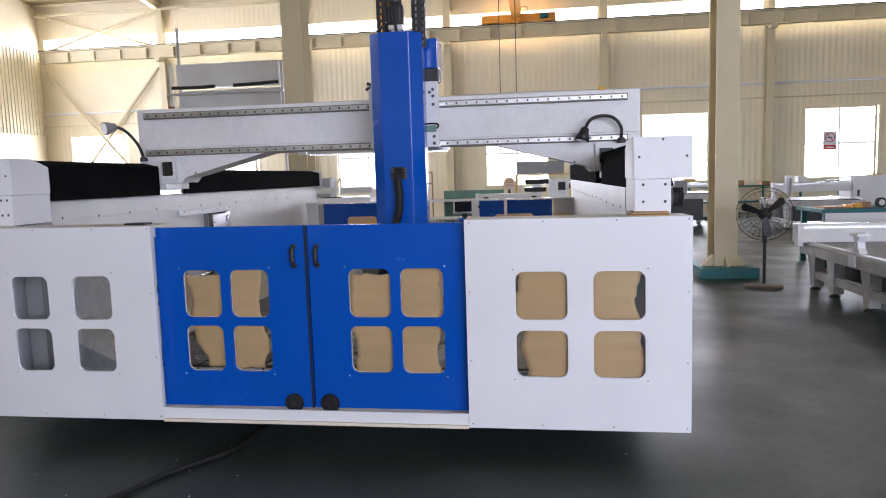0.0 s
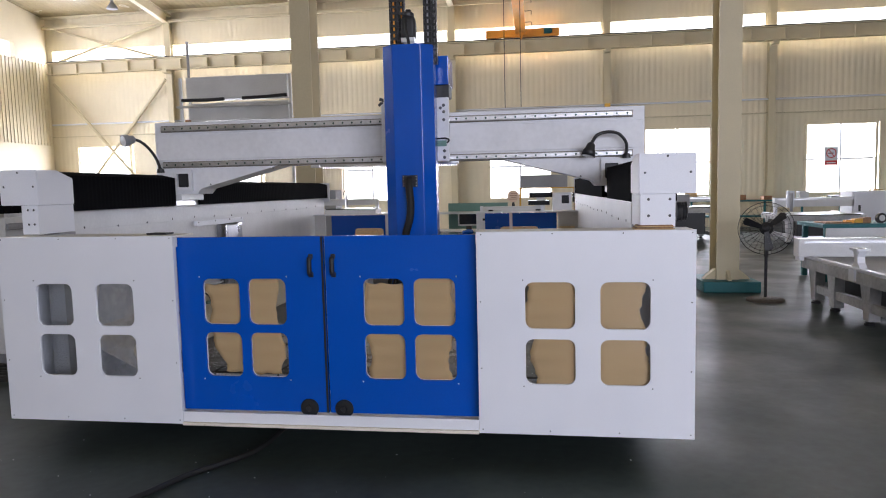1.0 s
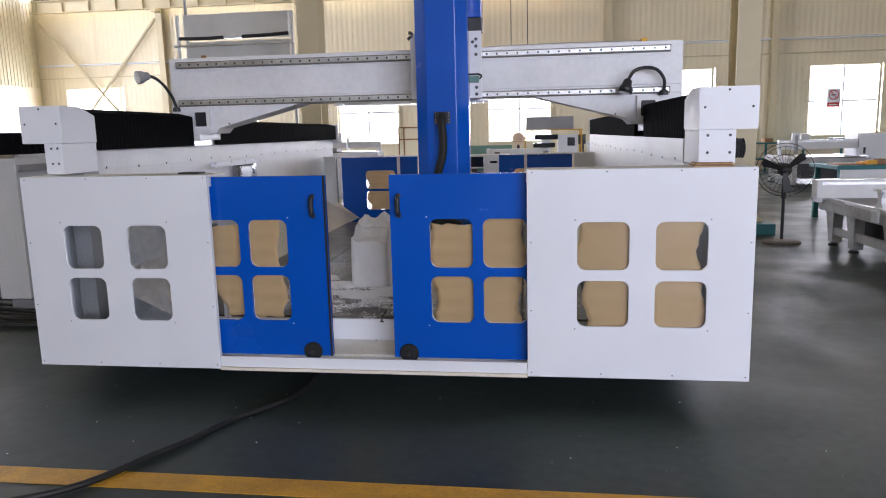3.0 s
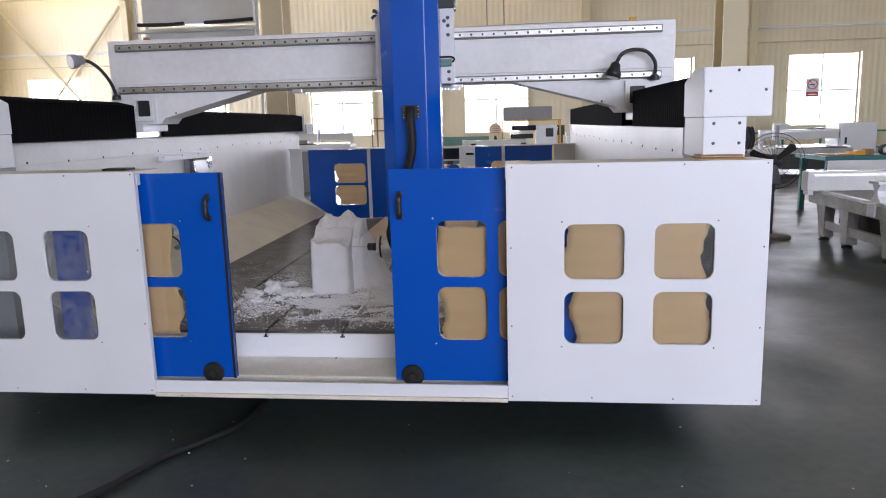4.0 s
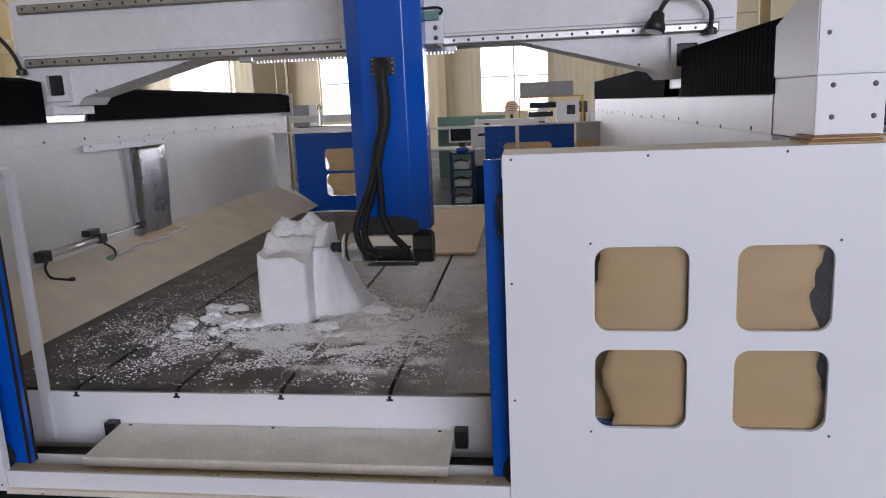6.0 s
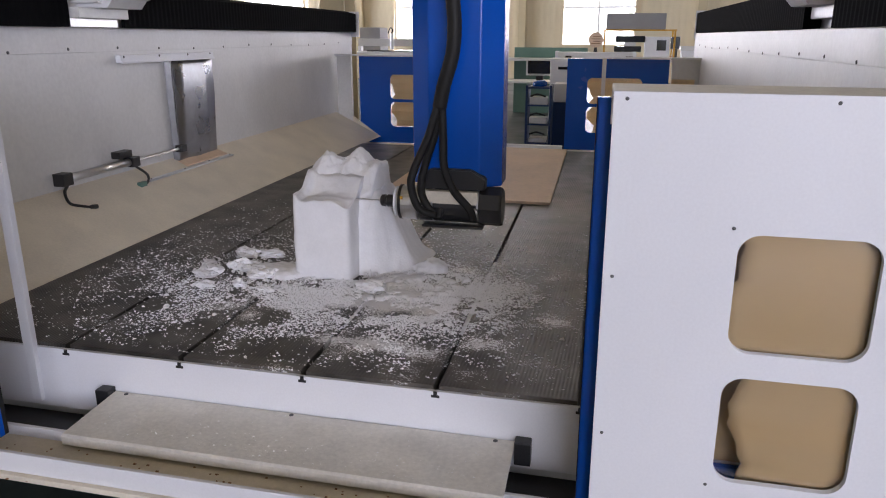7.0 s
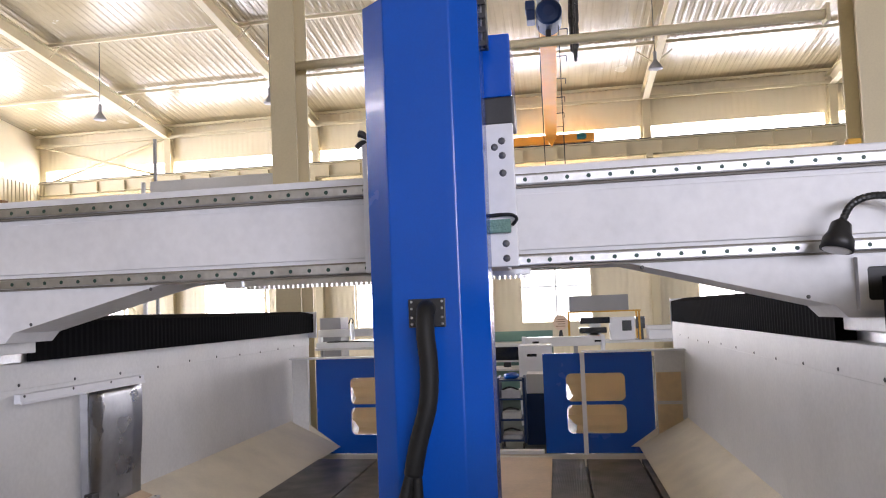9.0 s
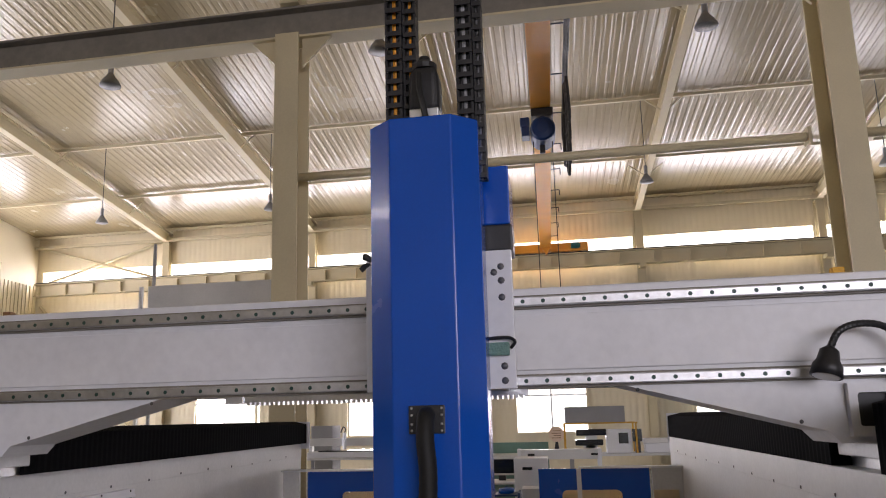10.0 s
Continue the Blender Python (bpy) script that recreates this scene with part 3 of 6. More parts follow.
def paper(h, y, seed, frac, side, slant=0.0, top=0.0, foot=0.0):
    """A peeling paper sheet with a torn edge behind a pane; side: which edge stays bare; slant: how much barer at the foot;
    top, foot: the bare shares above and below."""
    rng = random.Random(seed)
    x0, x1, z0, z1 = h[0] - 0.015, h[1] + 0.015, h[2] - 0.015, h[3] + 0.015
    z0, z1 = z0 + foot * (z1 - z0), z1 - top * (z1 - z0)
    w = x1 - x0
    bm = bmesh.new()
    cols = []
    for k in range(13):
        cut = w * (frac + slant * (1 - k / 12) + 0.06 * math.sin(k * 0.55 + seed) + 0.025 * rng.uniform(-1, 1))
        a, b = (x0 + cut, x1) if side < 0 else (x0, x1 - cut)
        curl = 0.012 * math.sin(k * 0.8 + seed)
        row = []
        for i in range(9):
            x = a + (b - a) * i / 8
            lift = abs(curl) * ((1 - i / 8) if side < 0 else i / 8)
            z = z0 + (z1 - z0) * k / 12 + ((top > 0) * k / 12 + (foot > 0) * (1 - k / 12)) * 0.02 * noise.noise(Vector((x * 22, seed, 0.0)))
            row.append(bm.verts.new((x, y + lift, z)))
        cols.append(row)
    for r0, r1 in zip(cols, cols[1:]):
        for i in range(8):
            bm.faces.new((r0[i], r0[i + 1], r1[i + 1], r1[i]))
    got = bmesh.ops.extrude_face_region(bm, geom=bm.faces[:])
    for v in got["geom"]:
        if isinstance(v, bmesh.types.BMVert):
            v.co.y += 0.001
    return bm


def panes(owner, holes, y, sheets):
    for h, (mat, frac, side, seed, *torn) in zip(holes, sheets):
        p = part("pane", bx(h[0] - 0.02, h[1] + 0.02, y, y + 0.004, h[2] - 0.02, h[3] + 0.02), ACRYLIC, owner, "clear acrylic window pane")
        p.visible_shadow = False
        if mat:
            part("paper_backing" if mat is KRAFT else "film_backing", paper(h, y + 0.007, seed, frac, side, *torn), mat, p, "brown kraft paper peeling off" if mat is KRAFT else "milky see-through protective film", smooth=True)


def enclosure():
    # fixed panel beside the doors, with return top and end
    for side in (1, -1):
        p = thing("machine_enclosure", "white sheet-metal enclosure panel with four rounded windows", "machine panel", "enclosure panels")
        if side > 0:
            a, b, holes, z1 = 0.0, 1.18, R_HOLES, 1.412
        else:
            a, b, holes, z1 = -2.977, -1.812, L_HOLES, 1.410
        part("front_sheet", pierced(a, b, 0.262, z1, 0.0, 0.016, holes), WHITE, p, lay=False)
        part("top_sheet", bx(a, b, 0.016, 0.285, z1 - 0.012, z1, 0.003), TREAD, p, "white top cover greyed with dust")
        e = (b - 0.012, b) if side > 0 else (a, a + 0.012)
        part("end_sheet", bx(e[0], e[1], 0.016, 0.46, 0.262, z1 - 0.014), WHITE, p)
        part("bottom_lip", bx(a, b, 0.016, 0.05, 0.262, 0.274), WHITE, p)
        f = (a, a + 0.008) if side > 0 else (b - 0.008, b)
        part("edge_return", bx(f[0], f[1], 0.016, 0.03, 0.274, z1 - 0.014), WHITE, p)
        part("corner_tab", bx(f[0] - 0.003, f[1] + 0.004, 0.0165, 0.052, z1 - 0.068, z1 - 0.014), WHITE, p)
        if side > 0:
            part("inner_stile", bx(0.0, 0.05, 0.270, 0.282, 0.275, z1 - 0.013, 0.002), WHITE, p)
            part("inner_header", bx(0.05, 1.165, 0.270, 0.282, 1.27, z1 - 0.013), WHITE, p)
            sh = [(KRAFT, 0.05, -1, 3), (KRAFT, 0.16, 1, 5), (KRAFT, 0.20, -1, 7), (KRAFT, 0.07, 1, 9)]
        else:
            sh = [(None, 0, 1, 1), (FILM, 0.03, -1, 2), (None, 0, 1, 3), (FILM, 0.10, 1, 4)]
        panes(p, holes, 0.018, sh)
        m = holes[0][0] - 0.012, holes[1][1] + 0.012
        pl = [(x, -0.0005, z) for x in (m[0], m[1]) for z in (1.142, 0.54)]
        pl += [(x, -0.0005, z1 - 0.014) for x in (a + 0.027, a + 0.42, a + 0.80, b - 0.02)]
        pl += [(x, -0.0005, 0.285) for x in (a + 0.02, a + 0.40, a + 0.78, b - 0.02)]
        pl += [(x, -0.0005, z) for x in (a + 0.02, b - 0.02) for z in (0.64, 1.02)]
        screws(p, pl, (0, -1, 0), 0.0042)
    # threshold under the doors
    s = thing("door_threshold", "white folded steel door track with grime in its channel", "door track")
    part("front_lip", bx(-1.81, -0.002, 0.004, 0.018, 0.275, 0.338, 0.002), WHITE, s)
    part("lower_step", bx(-1.81, -0.002, -0.012, 0.017, 0.256, 0.2745, 0.003), CREAM, s)
    part("channel_floor", bx(-2.9, 1.1, 0.018, 0.19, 0.262, 0.275), CREAM, s, "cream channel dotted with foam grime")
    part("back_lip", bx(-2.9, 1.1, 0.19, 0.204, 0.262, 0.310, 0.002), WHITE, s)
    # black sheet laid where the gap falls into shade
    part("gap_shade", bx(-2.9, 1.1, 0.204, 0.455, 0.20, 0.215), BLACK, s, "black sheet standing in for the shaded gap behind the track")
    rng = random.Random(4)
    bm = bmesh.new()
    for _ in range(95):
        x, y, r = rng.uniform(-1.8, -0.02), rng.choice((0.06, 0.1, 0.14, -0.012)) + rng.uniform(-0.015, 0.015), rng.uniform(0.0015, 0.0045)
        z = 0.275 if y > 0.02 else 0.262
        bx(x - r, x + r, y - r * 0.7, y + r * 0.7, z, z + r * 0.6, bm=bm)
    tagged(part("grime_crumb", bm, WOOD), "brown crumbs lying in the door track", "debris", kind="stuff")
    # step plate in front of the table
    st = thing("step_plate", "white folded steel step plate with foam dust", "step plate")
    bm = bmesh.new()
    prism([(0.158, 0.314), (0.166, 0.320), (0.442, 0.332), (0.442, 0.326), (0.169, 0.313), (0.164, 0.286), (0.158, 0.286)], "x", -1.61, -0.222, bm=bm)
    part("tread", bm, TREAD, st)
    for x in (-1.635, -0.195):
        part("side_bracket", bx(x - 0.025, x + 0.025, 0.40, 0.446, 0.275, 0.35, 0.004), BLACK, st, "black bracket")
    screws(st, [(-1.56, 0.43, 0.3317), (-0.95, 0.43, 0.3317), (-0.28, 0.43, 0.3317)], (0, 0, 1), 0.008)
    # inner posts that carry the fixed panels
    for x, d in ((-1.93, -1), (0.06, 1)):
        po = thing("enclosure_post", "white square-tube post behind the enclosure panel", "post", "enclosure posts")
        part("upright", bx(x - 0.02, x + 0.02, 0.43, 0.455, 0.262, 1.375, 0.003), WHITE, po)
        a, b = sorted((x + d * 0.02, x + d * 0.95))
        part("crossbar", bx(a, b, 0.43, 0.455, 1.335, 1.375, 0.003), WHITE, po)
    hs = thing("air_hose", "black air hose hanging inside the enclosure", "hose")
    part("hose", tube([(-2.72, 0.40, 0.275), (-2.70, 0.38, 0.6), (-2.66, 0.36, 0.85), (-2.67, 0.36, 1.1), (-2.70, 0.40, 1.37)], 0.014, 8, 6), CABLE, hs, smooth=True)
    # loose flat bar and track end on the other panel
    fb = thing("flat_bar", "short dark steel flat bar lying on the enclosure top", "bar")
    part("bar", bx(-2.03, -1.90, 0.10, 0.20, 1.411, 1.422, 0.003), BLACK, fb)
    # board lying on the panel
    cb = thing("cardboard_flat", "flattened brown cardboard lying on the enclosure top", "cardboard")
    for k in range(4):
        bm = bx(0.868 + 0.006 * k, 1.075 - 0.008 * (k % 2), 0.04 + 0.004 * k, 0.2, 1.413 + 0.006 * k, 1.4175 + 0.006 * k)
        part("sheet", bm, WOOD if k % 2 else KRAFT, cb)


enclosure()


def sliding_door(name_label, a, b, holes, meet, sheets):
    d = thing("sliding_door", name_label, "sliding door", "front doors")
    part("door_sheet", pierced(a, b, 0.332, 1.392, 0.079, 0.097, holes), BLUE, d, lay=False)
    part("back_frame", pierced(a + 0.03, b - 0.03, 0.36, 1.36, 0.1055, 0.111, [(h[0] - 0.0, h[1] + 0.0, h[2] - 0.0, h[3] + 0.0) for h in holes]), WHITE, d, lay=False)
    e = b if meet > 0 else a
    if meet > 0:
        part("edge_seal", bx(e - 0.010, e + 0.002, 0.075, 0.115, 0.332, 1.392), RUBBER, d, "black rubber edge seal")
    else:
        part("edge_fold", bx(e, e + 0.003, 0.0975, 0.128, 0.332, 1.392), BLUE, d)
        part("edge_seal", bx(e - 0.002, e + 0.012, 0.1285, 0.146, 0.332, 1.392, 0.003), RUBBER, d, "black rubber edge seal")
    hx = -0.985 if meet > 0 else -0.848
    h = part("handle", tube([(hx, 0.079, 1.268), (hx, 0.045, 1.262), (hx, 0.041, 1.22), (hx, 0.045, 1.178), (hx, 0.079, 1.172)], 0.014, 8, 5), BLACK, d, "black bow handle", smooth=True)
    for z in (1.275, 1.165):
        part("handle_foot", bx(hx - 0.014, hx + 0.014, 0.069, 0.079, z - 0.014, z + 0.014, 0.004), BLACK, h)
    kx = -1.026 if meet > 0 else -0.812
    k = part("floor_roller", turned((kx, 0.079, 0.362), (0, -1, 0), [(0, 0.054), (0.012, 0.056), (0.02, 0.05), (0.022, 0.03)], 24), RUBBER, d, "black rubber door roller")
    part("roller_hub", turned((kx, 0.057, 0.362), (0, -1, 0), [(0, 0.02), (0.008, 0.016)], 12), BLACK, k)
    panes(d, holes, 0.098, sheets)
    m = holes[0][0] - 0.012, holes[1][1] + 0.012
    screws(d, [(x, 0.0785, z) for x in m for z in (1.155, 0.527)], (0, -1, 0), 0.005, STEEL)
    return d


door_l = sliding_door("blue sheet-metal sliding door with papered rounded windows", -1.835, -0.912, LD_HOLES, 1,
                      [(KRAFT, 0.14, -1, 11, 0.04, 0.16), (KRAFT, 0.30, 1, 12, -0.02, 0.04), (KRAFT, 0.20, -1, 13, 0.28, 0, 0.13), (KRAFT, 0.18, 1, 14, 0.04, 0, 0.11)])
door_r = sliding_door("blue sheet-metal sliding door with papered rounded windows", -0.902, 0.02, RD_HOLES, -1,
                      [(KRAFT, 0.05, -1, 21, 0.03, 0.15), (KRAFT, 0.06, 1, 22, 0.10), (KRAFT, 0.10, -1, 23, 0.08, 0.02), (KRAFT, 0.19, 1, 24, -0.02)])

# ---- the carving machine: bed, side beams, rear ----


def bed():
    t = thing("work_table", "dark cast T-slot work table dusted with white foam", "work table")
    slots = [-0.912 + 0.44 * k for k in range(-2, 4)]
    edges = [-2.33] + slots + [0.46]
    for i, (a, b) in enumerate(zip(edges, edges[1:])):
        a2, b2 = a + (0.009 if i else 0), b - (0.009 if i < len(edges) - 2 else 0)
        part("table_plate", bx(a2, b2, 0.462, 5.6, 0.445, 0.480, 0.002), TABLE_RIBBED if i in (0, 4, 5) else TABLE, t)
    part("slot_floor", bx(-2.3, 0.44, 0.47, 5.59, 0.405, 0.42), BLACK, t)
    part("front_apron", bx(-2.33, 0.46, 0.448, 0.461, 0.24, 0.466), WHITE, t, "white front apron")
    # black shapes on the apron stand in for the shaded slot mouths
    for s in slots:
        bm = bx(s - 0.006, s + 0.006, 0.445, 0.4475, 0.454, 0.4665)
        bx(s - 0.013, s + 0.013, 0.445, 0.4475, 0.446, 0.454, bm=bm)
        part("slot_mouth_shade", bm, BLACK, t)
    part("base_frame", bx(-2.75, 0.85, 0.50, 6.0, 0.16, 0.39), WHITE_DIM, t, "white welded steel base")
    for x in (-2.6, -0.95, 0.75):
        for y in (0.9, 3.2, 5.8):
            f = part("levelling_foot", rod((x, y, 0.095), (x, y, 0.16), 0.02, 10), STEEL, t)
            part("foot_pad", turned((x, y, FLOOR_LEVEL), (0, 0, 1), [(0, 0.06), (0.02, 0.06), (0.035, 0.03)], 16), BLACK, f)
    part("rear_ledge", bx(-2.8, 0.9, 5.62, 6.3, 0.38, 0.395), CREAM, t)
    # side beams
    for side in (-1, 1):
        sb = thing("side_beam", "white steel side beam carrying the gantry rail under black bellows", "side beam", "side beams")
        if side < 0:
            a, b2, inner, foot = -3.03, -2.83, -2.83, -2.33
        else:
            a, b2, inner, foot = 0.90, 1.09, 0.90, 0.46
        part("wall", bx(a, b2, 0.47, 6.9, 0.16, 1.555, 0.006), WHITE_DIM, sb)
        s = -side
        # deflector slope
        bm = prism([(inner, 0.715), (foot - s * 0.006, 0.472), (foot - s * 0.006, 0.464), (inner, 0.707)], "y", 0.48, 6.28)
        part("chip_slope", bm, CREAM, sb, "cream chip deflector slope")
        bm = prism([(inner, 0.70), (inner + s * 0.16, 0.70), (inner + s * 0.5, 0.46), (inner, 0.46)], "y", 6.28, 6.292)
        part("slope_end", bm, CREAM, sb)
        part("cover_lip", bx(inner - 0.003 if side > 0 else inner, inner if side > 0 else inner + 0.003, 0.47, 6.9, 1.42, 1.552, 0.003), WHITE_DIM, sb)
        screws(sb, [(inner + s * 0.0035, 0.7 + 0.44 * k, 1.435 + 0.008 * math.sin(5.0 * k)) for k in range(14)], (s, 0, 0), 0.009)
        # bellows
        bw = (-3.02, -2.76) if side < 0 else (0.895, 1.16)
        for y0, y1, up in ((0.46, 1.98, 0.06), (2.46, 6.86, 0.015)):
            n = int((y1 - y0) / 0.025)
            rings = []
            for k in range(n + 1):
                o = 0.0025 * (k % 2)
                y = y0 + (y1 - y0) * k / n
                rings.append([Vector((bw[0] + o, y, 1.556)), Vector((bw[1] - o, y, 1.556)), Vector((bw[1] - o, y, 1.735 + up - o)), Vector(((bw[0] + bw[1]) / 2, y, 1.765 + up - o)), Vector((bw[0] + o, y, 1.735 + up - o))])
            part("bellows", loft(bmesh.new(), rings), BELLOWS, sb, "black pleated bellows")
        part("end_bracket", bx(bw[0] - 0.01, bw[1] + 0.03, 6.87, 6.89, 1.50, 1.775, 0.004), WHITE, sb)
        # front cover box and block
        cx = (-2.997, -2.735) if side < 0 else (0.895, 1.195)
        bm = prism([(0.09, 1.605), (0.465, 1.605), (0.465, 1.775), (0.30, 1.825), (0.09, 1.825)], "x", cx[0], cx[1])
        bmesh.ops.bevel(bm, geom=bm.edges[:], offset=0.004, segments=2, affect="EDGES")
        cv = part("front_cover", bm, WHITE, sb, "white sheet-metal end cover")
        screws(cv, [(x, 0.0895, 1.72) for x in (cx[0] + 0.03, cx[1] - 0.03)] + [((cx[0] + cx[1]) / 2, 0.0895, 1.808)], (0, -1, 0), 0.007)
        kx = (-2.86, -2.745) if side < 0 else (0.90, 1.088)
        blk = part("front_block", bx(kx[0], kx[1], 0.095, 0.467, 1.422, 1.604, 0.004), WHITE, sb)
        screws(blk, [(x, 0.0945, z) for x in (kx[0] + 0.045, kx[1] - 0.03) for z in (1.485, 1.575)], (0, -1, 0), 0.008)
        # grey instead of white, to give the shade seen behind the panes
        part("outer_foot", bx(kx[0], kx[1], 0.30, 0.467, 0.262, 1.42), GREY, sb, "inner foot of the beam, greyed for the shade inside")
        if side > 0:
            part("rail_motor", turned((1.133, 0.33, 1.50), (1, 0, 0), [(0, 0.05), (0.02, 0.056), (0.028, 0.05), (0.036, 0.056), (0.044, 0.05), (0.052, 0.056), (0.06, 0.035)], 16), BLACK, sb, "black drive motor")
        part("top_rail", bx((kx[0] + kx[1]) / 2 - 0.02, (kx[0] + kx[1]) / 2 + 0.02, 1.98, 2.46, 1.556, 1.60), STEEL, sb)
    # rear enclosure
    r = thing("rear_enclosure", "blue rear enclosure doors with papered windows under a white top rail", "machine panel")
    for a, b2, h0, h1 in ((-2.56, -1.48, -2.22, -1.80), (-0.36, 0.62, -0.155, 0.375)):
        holes = [(h0, h1, 0.865, 1.12), (h0, h1, 0.575, 0.835)]
        dr = part("rear_door", pierced(a, b2, 0.40, 1.305, 6.30, 6.318, holes, 0.05), BLUE, r, "blue rear door")
        for i, h in enumerate(holes):
            pp = part("pane", bx(h[0] - 0.02, h[1] + 0.02, 6.32, 6.324, h[2] - 0.02, h[3] + 0.02), ACRYLIC, dr)
            pp.visible_shadow = False
            bm = paper(h, 6.33, 31 + i, 0.07, -1, 0.06 * i, 0.05 * (1 - i), 0.05 * i)
            part("sheet_backing", bm, PINE, dr, "pine sheet paled for the light behind it")
    part("top_rail", bx(-2.8, -1.70, 6.2, 6.36, 1.310, 1.325), WHITE, r)
    part("top_rail", bx(0.0, 0.9, 6.2, 6.36, 1.310, 1.325), WHITE, r)
    for x in (-1.74, 0.0):
        part("upright", bx(x - 0.02, x + 0.02, 6.235, 6.265, 0.395, 1.31), WHITE, r)
    part("side_cheek", bx(0.64, 0.90, 6.27, 6.29, 0.40, 1.31), WHITE_DIM, r)
    part("side_cheek", bx(-2.8, -2.64, 6.27, 6.29, 0.40, 1.31), WHITE_DIM, r)
    for z0, z1 in ((0.575, 0.835), (0.865, 1.12)):
        part("papered_opening", bx(0.645, 0.86, 6.262, 6.268, z0, z1, 0.002), PINE, r, "papered opening beside the rear door")
    part("rear_sill", bx(-1.46, -0.38, 6.26, 6.34, 0.395, 0.43), WHITE, r)


bed()


def wall_fittings():
    x = -2.83
    p = thing("wall_plate", "hanging stainless sheet flap on the machine's inner side", "metal plate")
    bm = bmesh.new()
    rows = []
    for k in range(17):
        f = k / 16
        z = 1.352 - 0.668 * f
        o = 0.03 + 0.012 * f + 0.006 * math.sin(f * 5.0)
        rows.append([(x + o + 0.006 * math.sin(2.2 * i + 3 * f) * f, 2.985 + 0.135 * i - 0.03 * f, z) for i in range(5)])
    vs = [[bm.verts.new(q) for q in r] for r in rows]
    for a, b in zip(vs, vs[1:]):
        for i in range(4):
            bm.faces.new((a[i], a[i + 1], b[i + 1], b[i]))
    got = bmesh.ops.extrude_face_region(bm, geom=bm.faces[:])
    for v in got["geom"]:
        if isinstance(v, bmesh.types.BMVert):
            v.co.x += 0.002
    part("sheet", bm, STAINLESS, p, smooth=True)
    part("side_return", prism([(x + 0.0125, 2.925), (x + 0.044, 2.952), (x + 0.040, 2.956), (x + 0.0125, 2.935)], "z", 0.69, 1.35), STAINLESS, p, "folded edge of the sheet")
    part("return_strip", prism([(x + 0.030, 0.700), (x + 0.105, 0.672), (x + 0.105, 0.664), (x + 0.030, 0.692)], "y", 2.93, 3.50), PLY, p, "tan strip along the sheet's foot")
    h = thing("hanging_rail", "white extruded rail screwed to the machine's inner side", "rail")
    part("rail", bx(x + 0.0125, x + 0.05, 2.41, 3.53, 1.355, 1.400, 0.004), WHITE, h)
    part("rail_lip", bx(x + 0.05, x + 0.058, 2.41, 3.53, 1.352, 1.366, 0.002), WHITE, h)
    screws(h, [(x + 0.05, y, 1.390) for y in (2.44, 2.82, 3.17, 3.48)], (1, 0, 0), 0.008)
    c = thing("pneumatic_cylinder", "slim aluminium pneumatic cylinder with black end caps", "cylinder")
    part("barrel", rod((x + 0.05, 1.81, 0.778), (x + 0.05, 2.40, 0.778), 0.023, 14), ALU, c, smooth=True)
    part("end_cap", bx(x + 0.016, x + 0.084, 1.735, 1.815, 0.745, 0.812, 0.006), BLACK, c)
    part("end_cap", bx(x + 0.016, x + 0.084, 2.36, 2.435, 0.748, 0.808, 0.006), BLACK, c)
    part("mount", bx(x + 0.0, x + 0.058, 2.27, 2.40, 0.809, 0.850, 0.005), BLACK, c)
    part("piston_rod", rod((x + 0.05, 2.43, 0.778), (x + 0.05, 2.95, 0.780), 0.009, 10), STEEL, c)
    part("clevis", bx(x + 0.028, x + 0.077, 2.93, 3.0, 0.757, 0.803, 0.005), BLACK, c)
    part("air_hose", tube([(x + 0.06, 1.79, 0.745), (x + 0.08, 1.735, 0.715), (x + 0.12, 1.715, 0.665), (x + 0.16, 1.765, 0.642), (x + 0.18, 1.80, 0.630)], 0.008, 8), CABLE, c)
    part("air_fitting", turned((x + 0.178, 1.79, 0.632), (0.3, 1, -0.1), [(0, 0.010), (0.02, 0.014), (0.045, 0.013), (0.05, 0.008)], 10), BLACK, c)
    part("air_hose", tube([(x + 0.07, 2.40, 0.748), (x + 0.11, 2.44, 0.70), (x + 0.13, 2.43, 0.665), (x + 0.14, 2.38, 0.645)], 0.008, 8), CABLE, c)
    part("air_valve", bx(x + 0.125, x + 0.155, 2.31, 2.375, 0.636, 0.668, 0.006), GREENP, c, "small green air valve")
    g = thing("guide_strip", "thin bare metal strip screwed along the chip slope", "strip")
    part("strip", bx(x + 0.118, x + 0.15, 2.42, 3.52, 0.652, 0.664), ALU, g)
    screws(g, [(x + 0.134, y, 0.664) for y in (2.45, 2.85, 3.18, 3.49)], (0, 0, 1), 0.008)


wall_fittings()


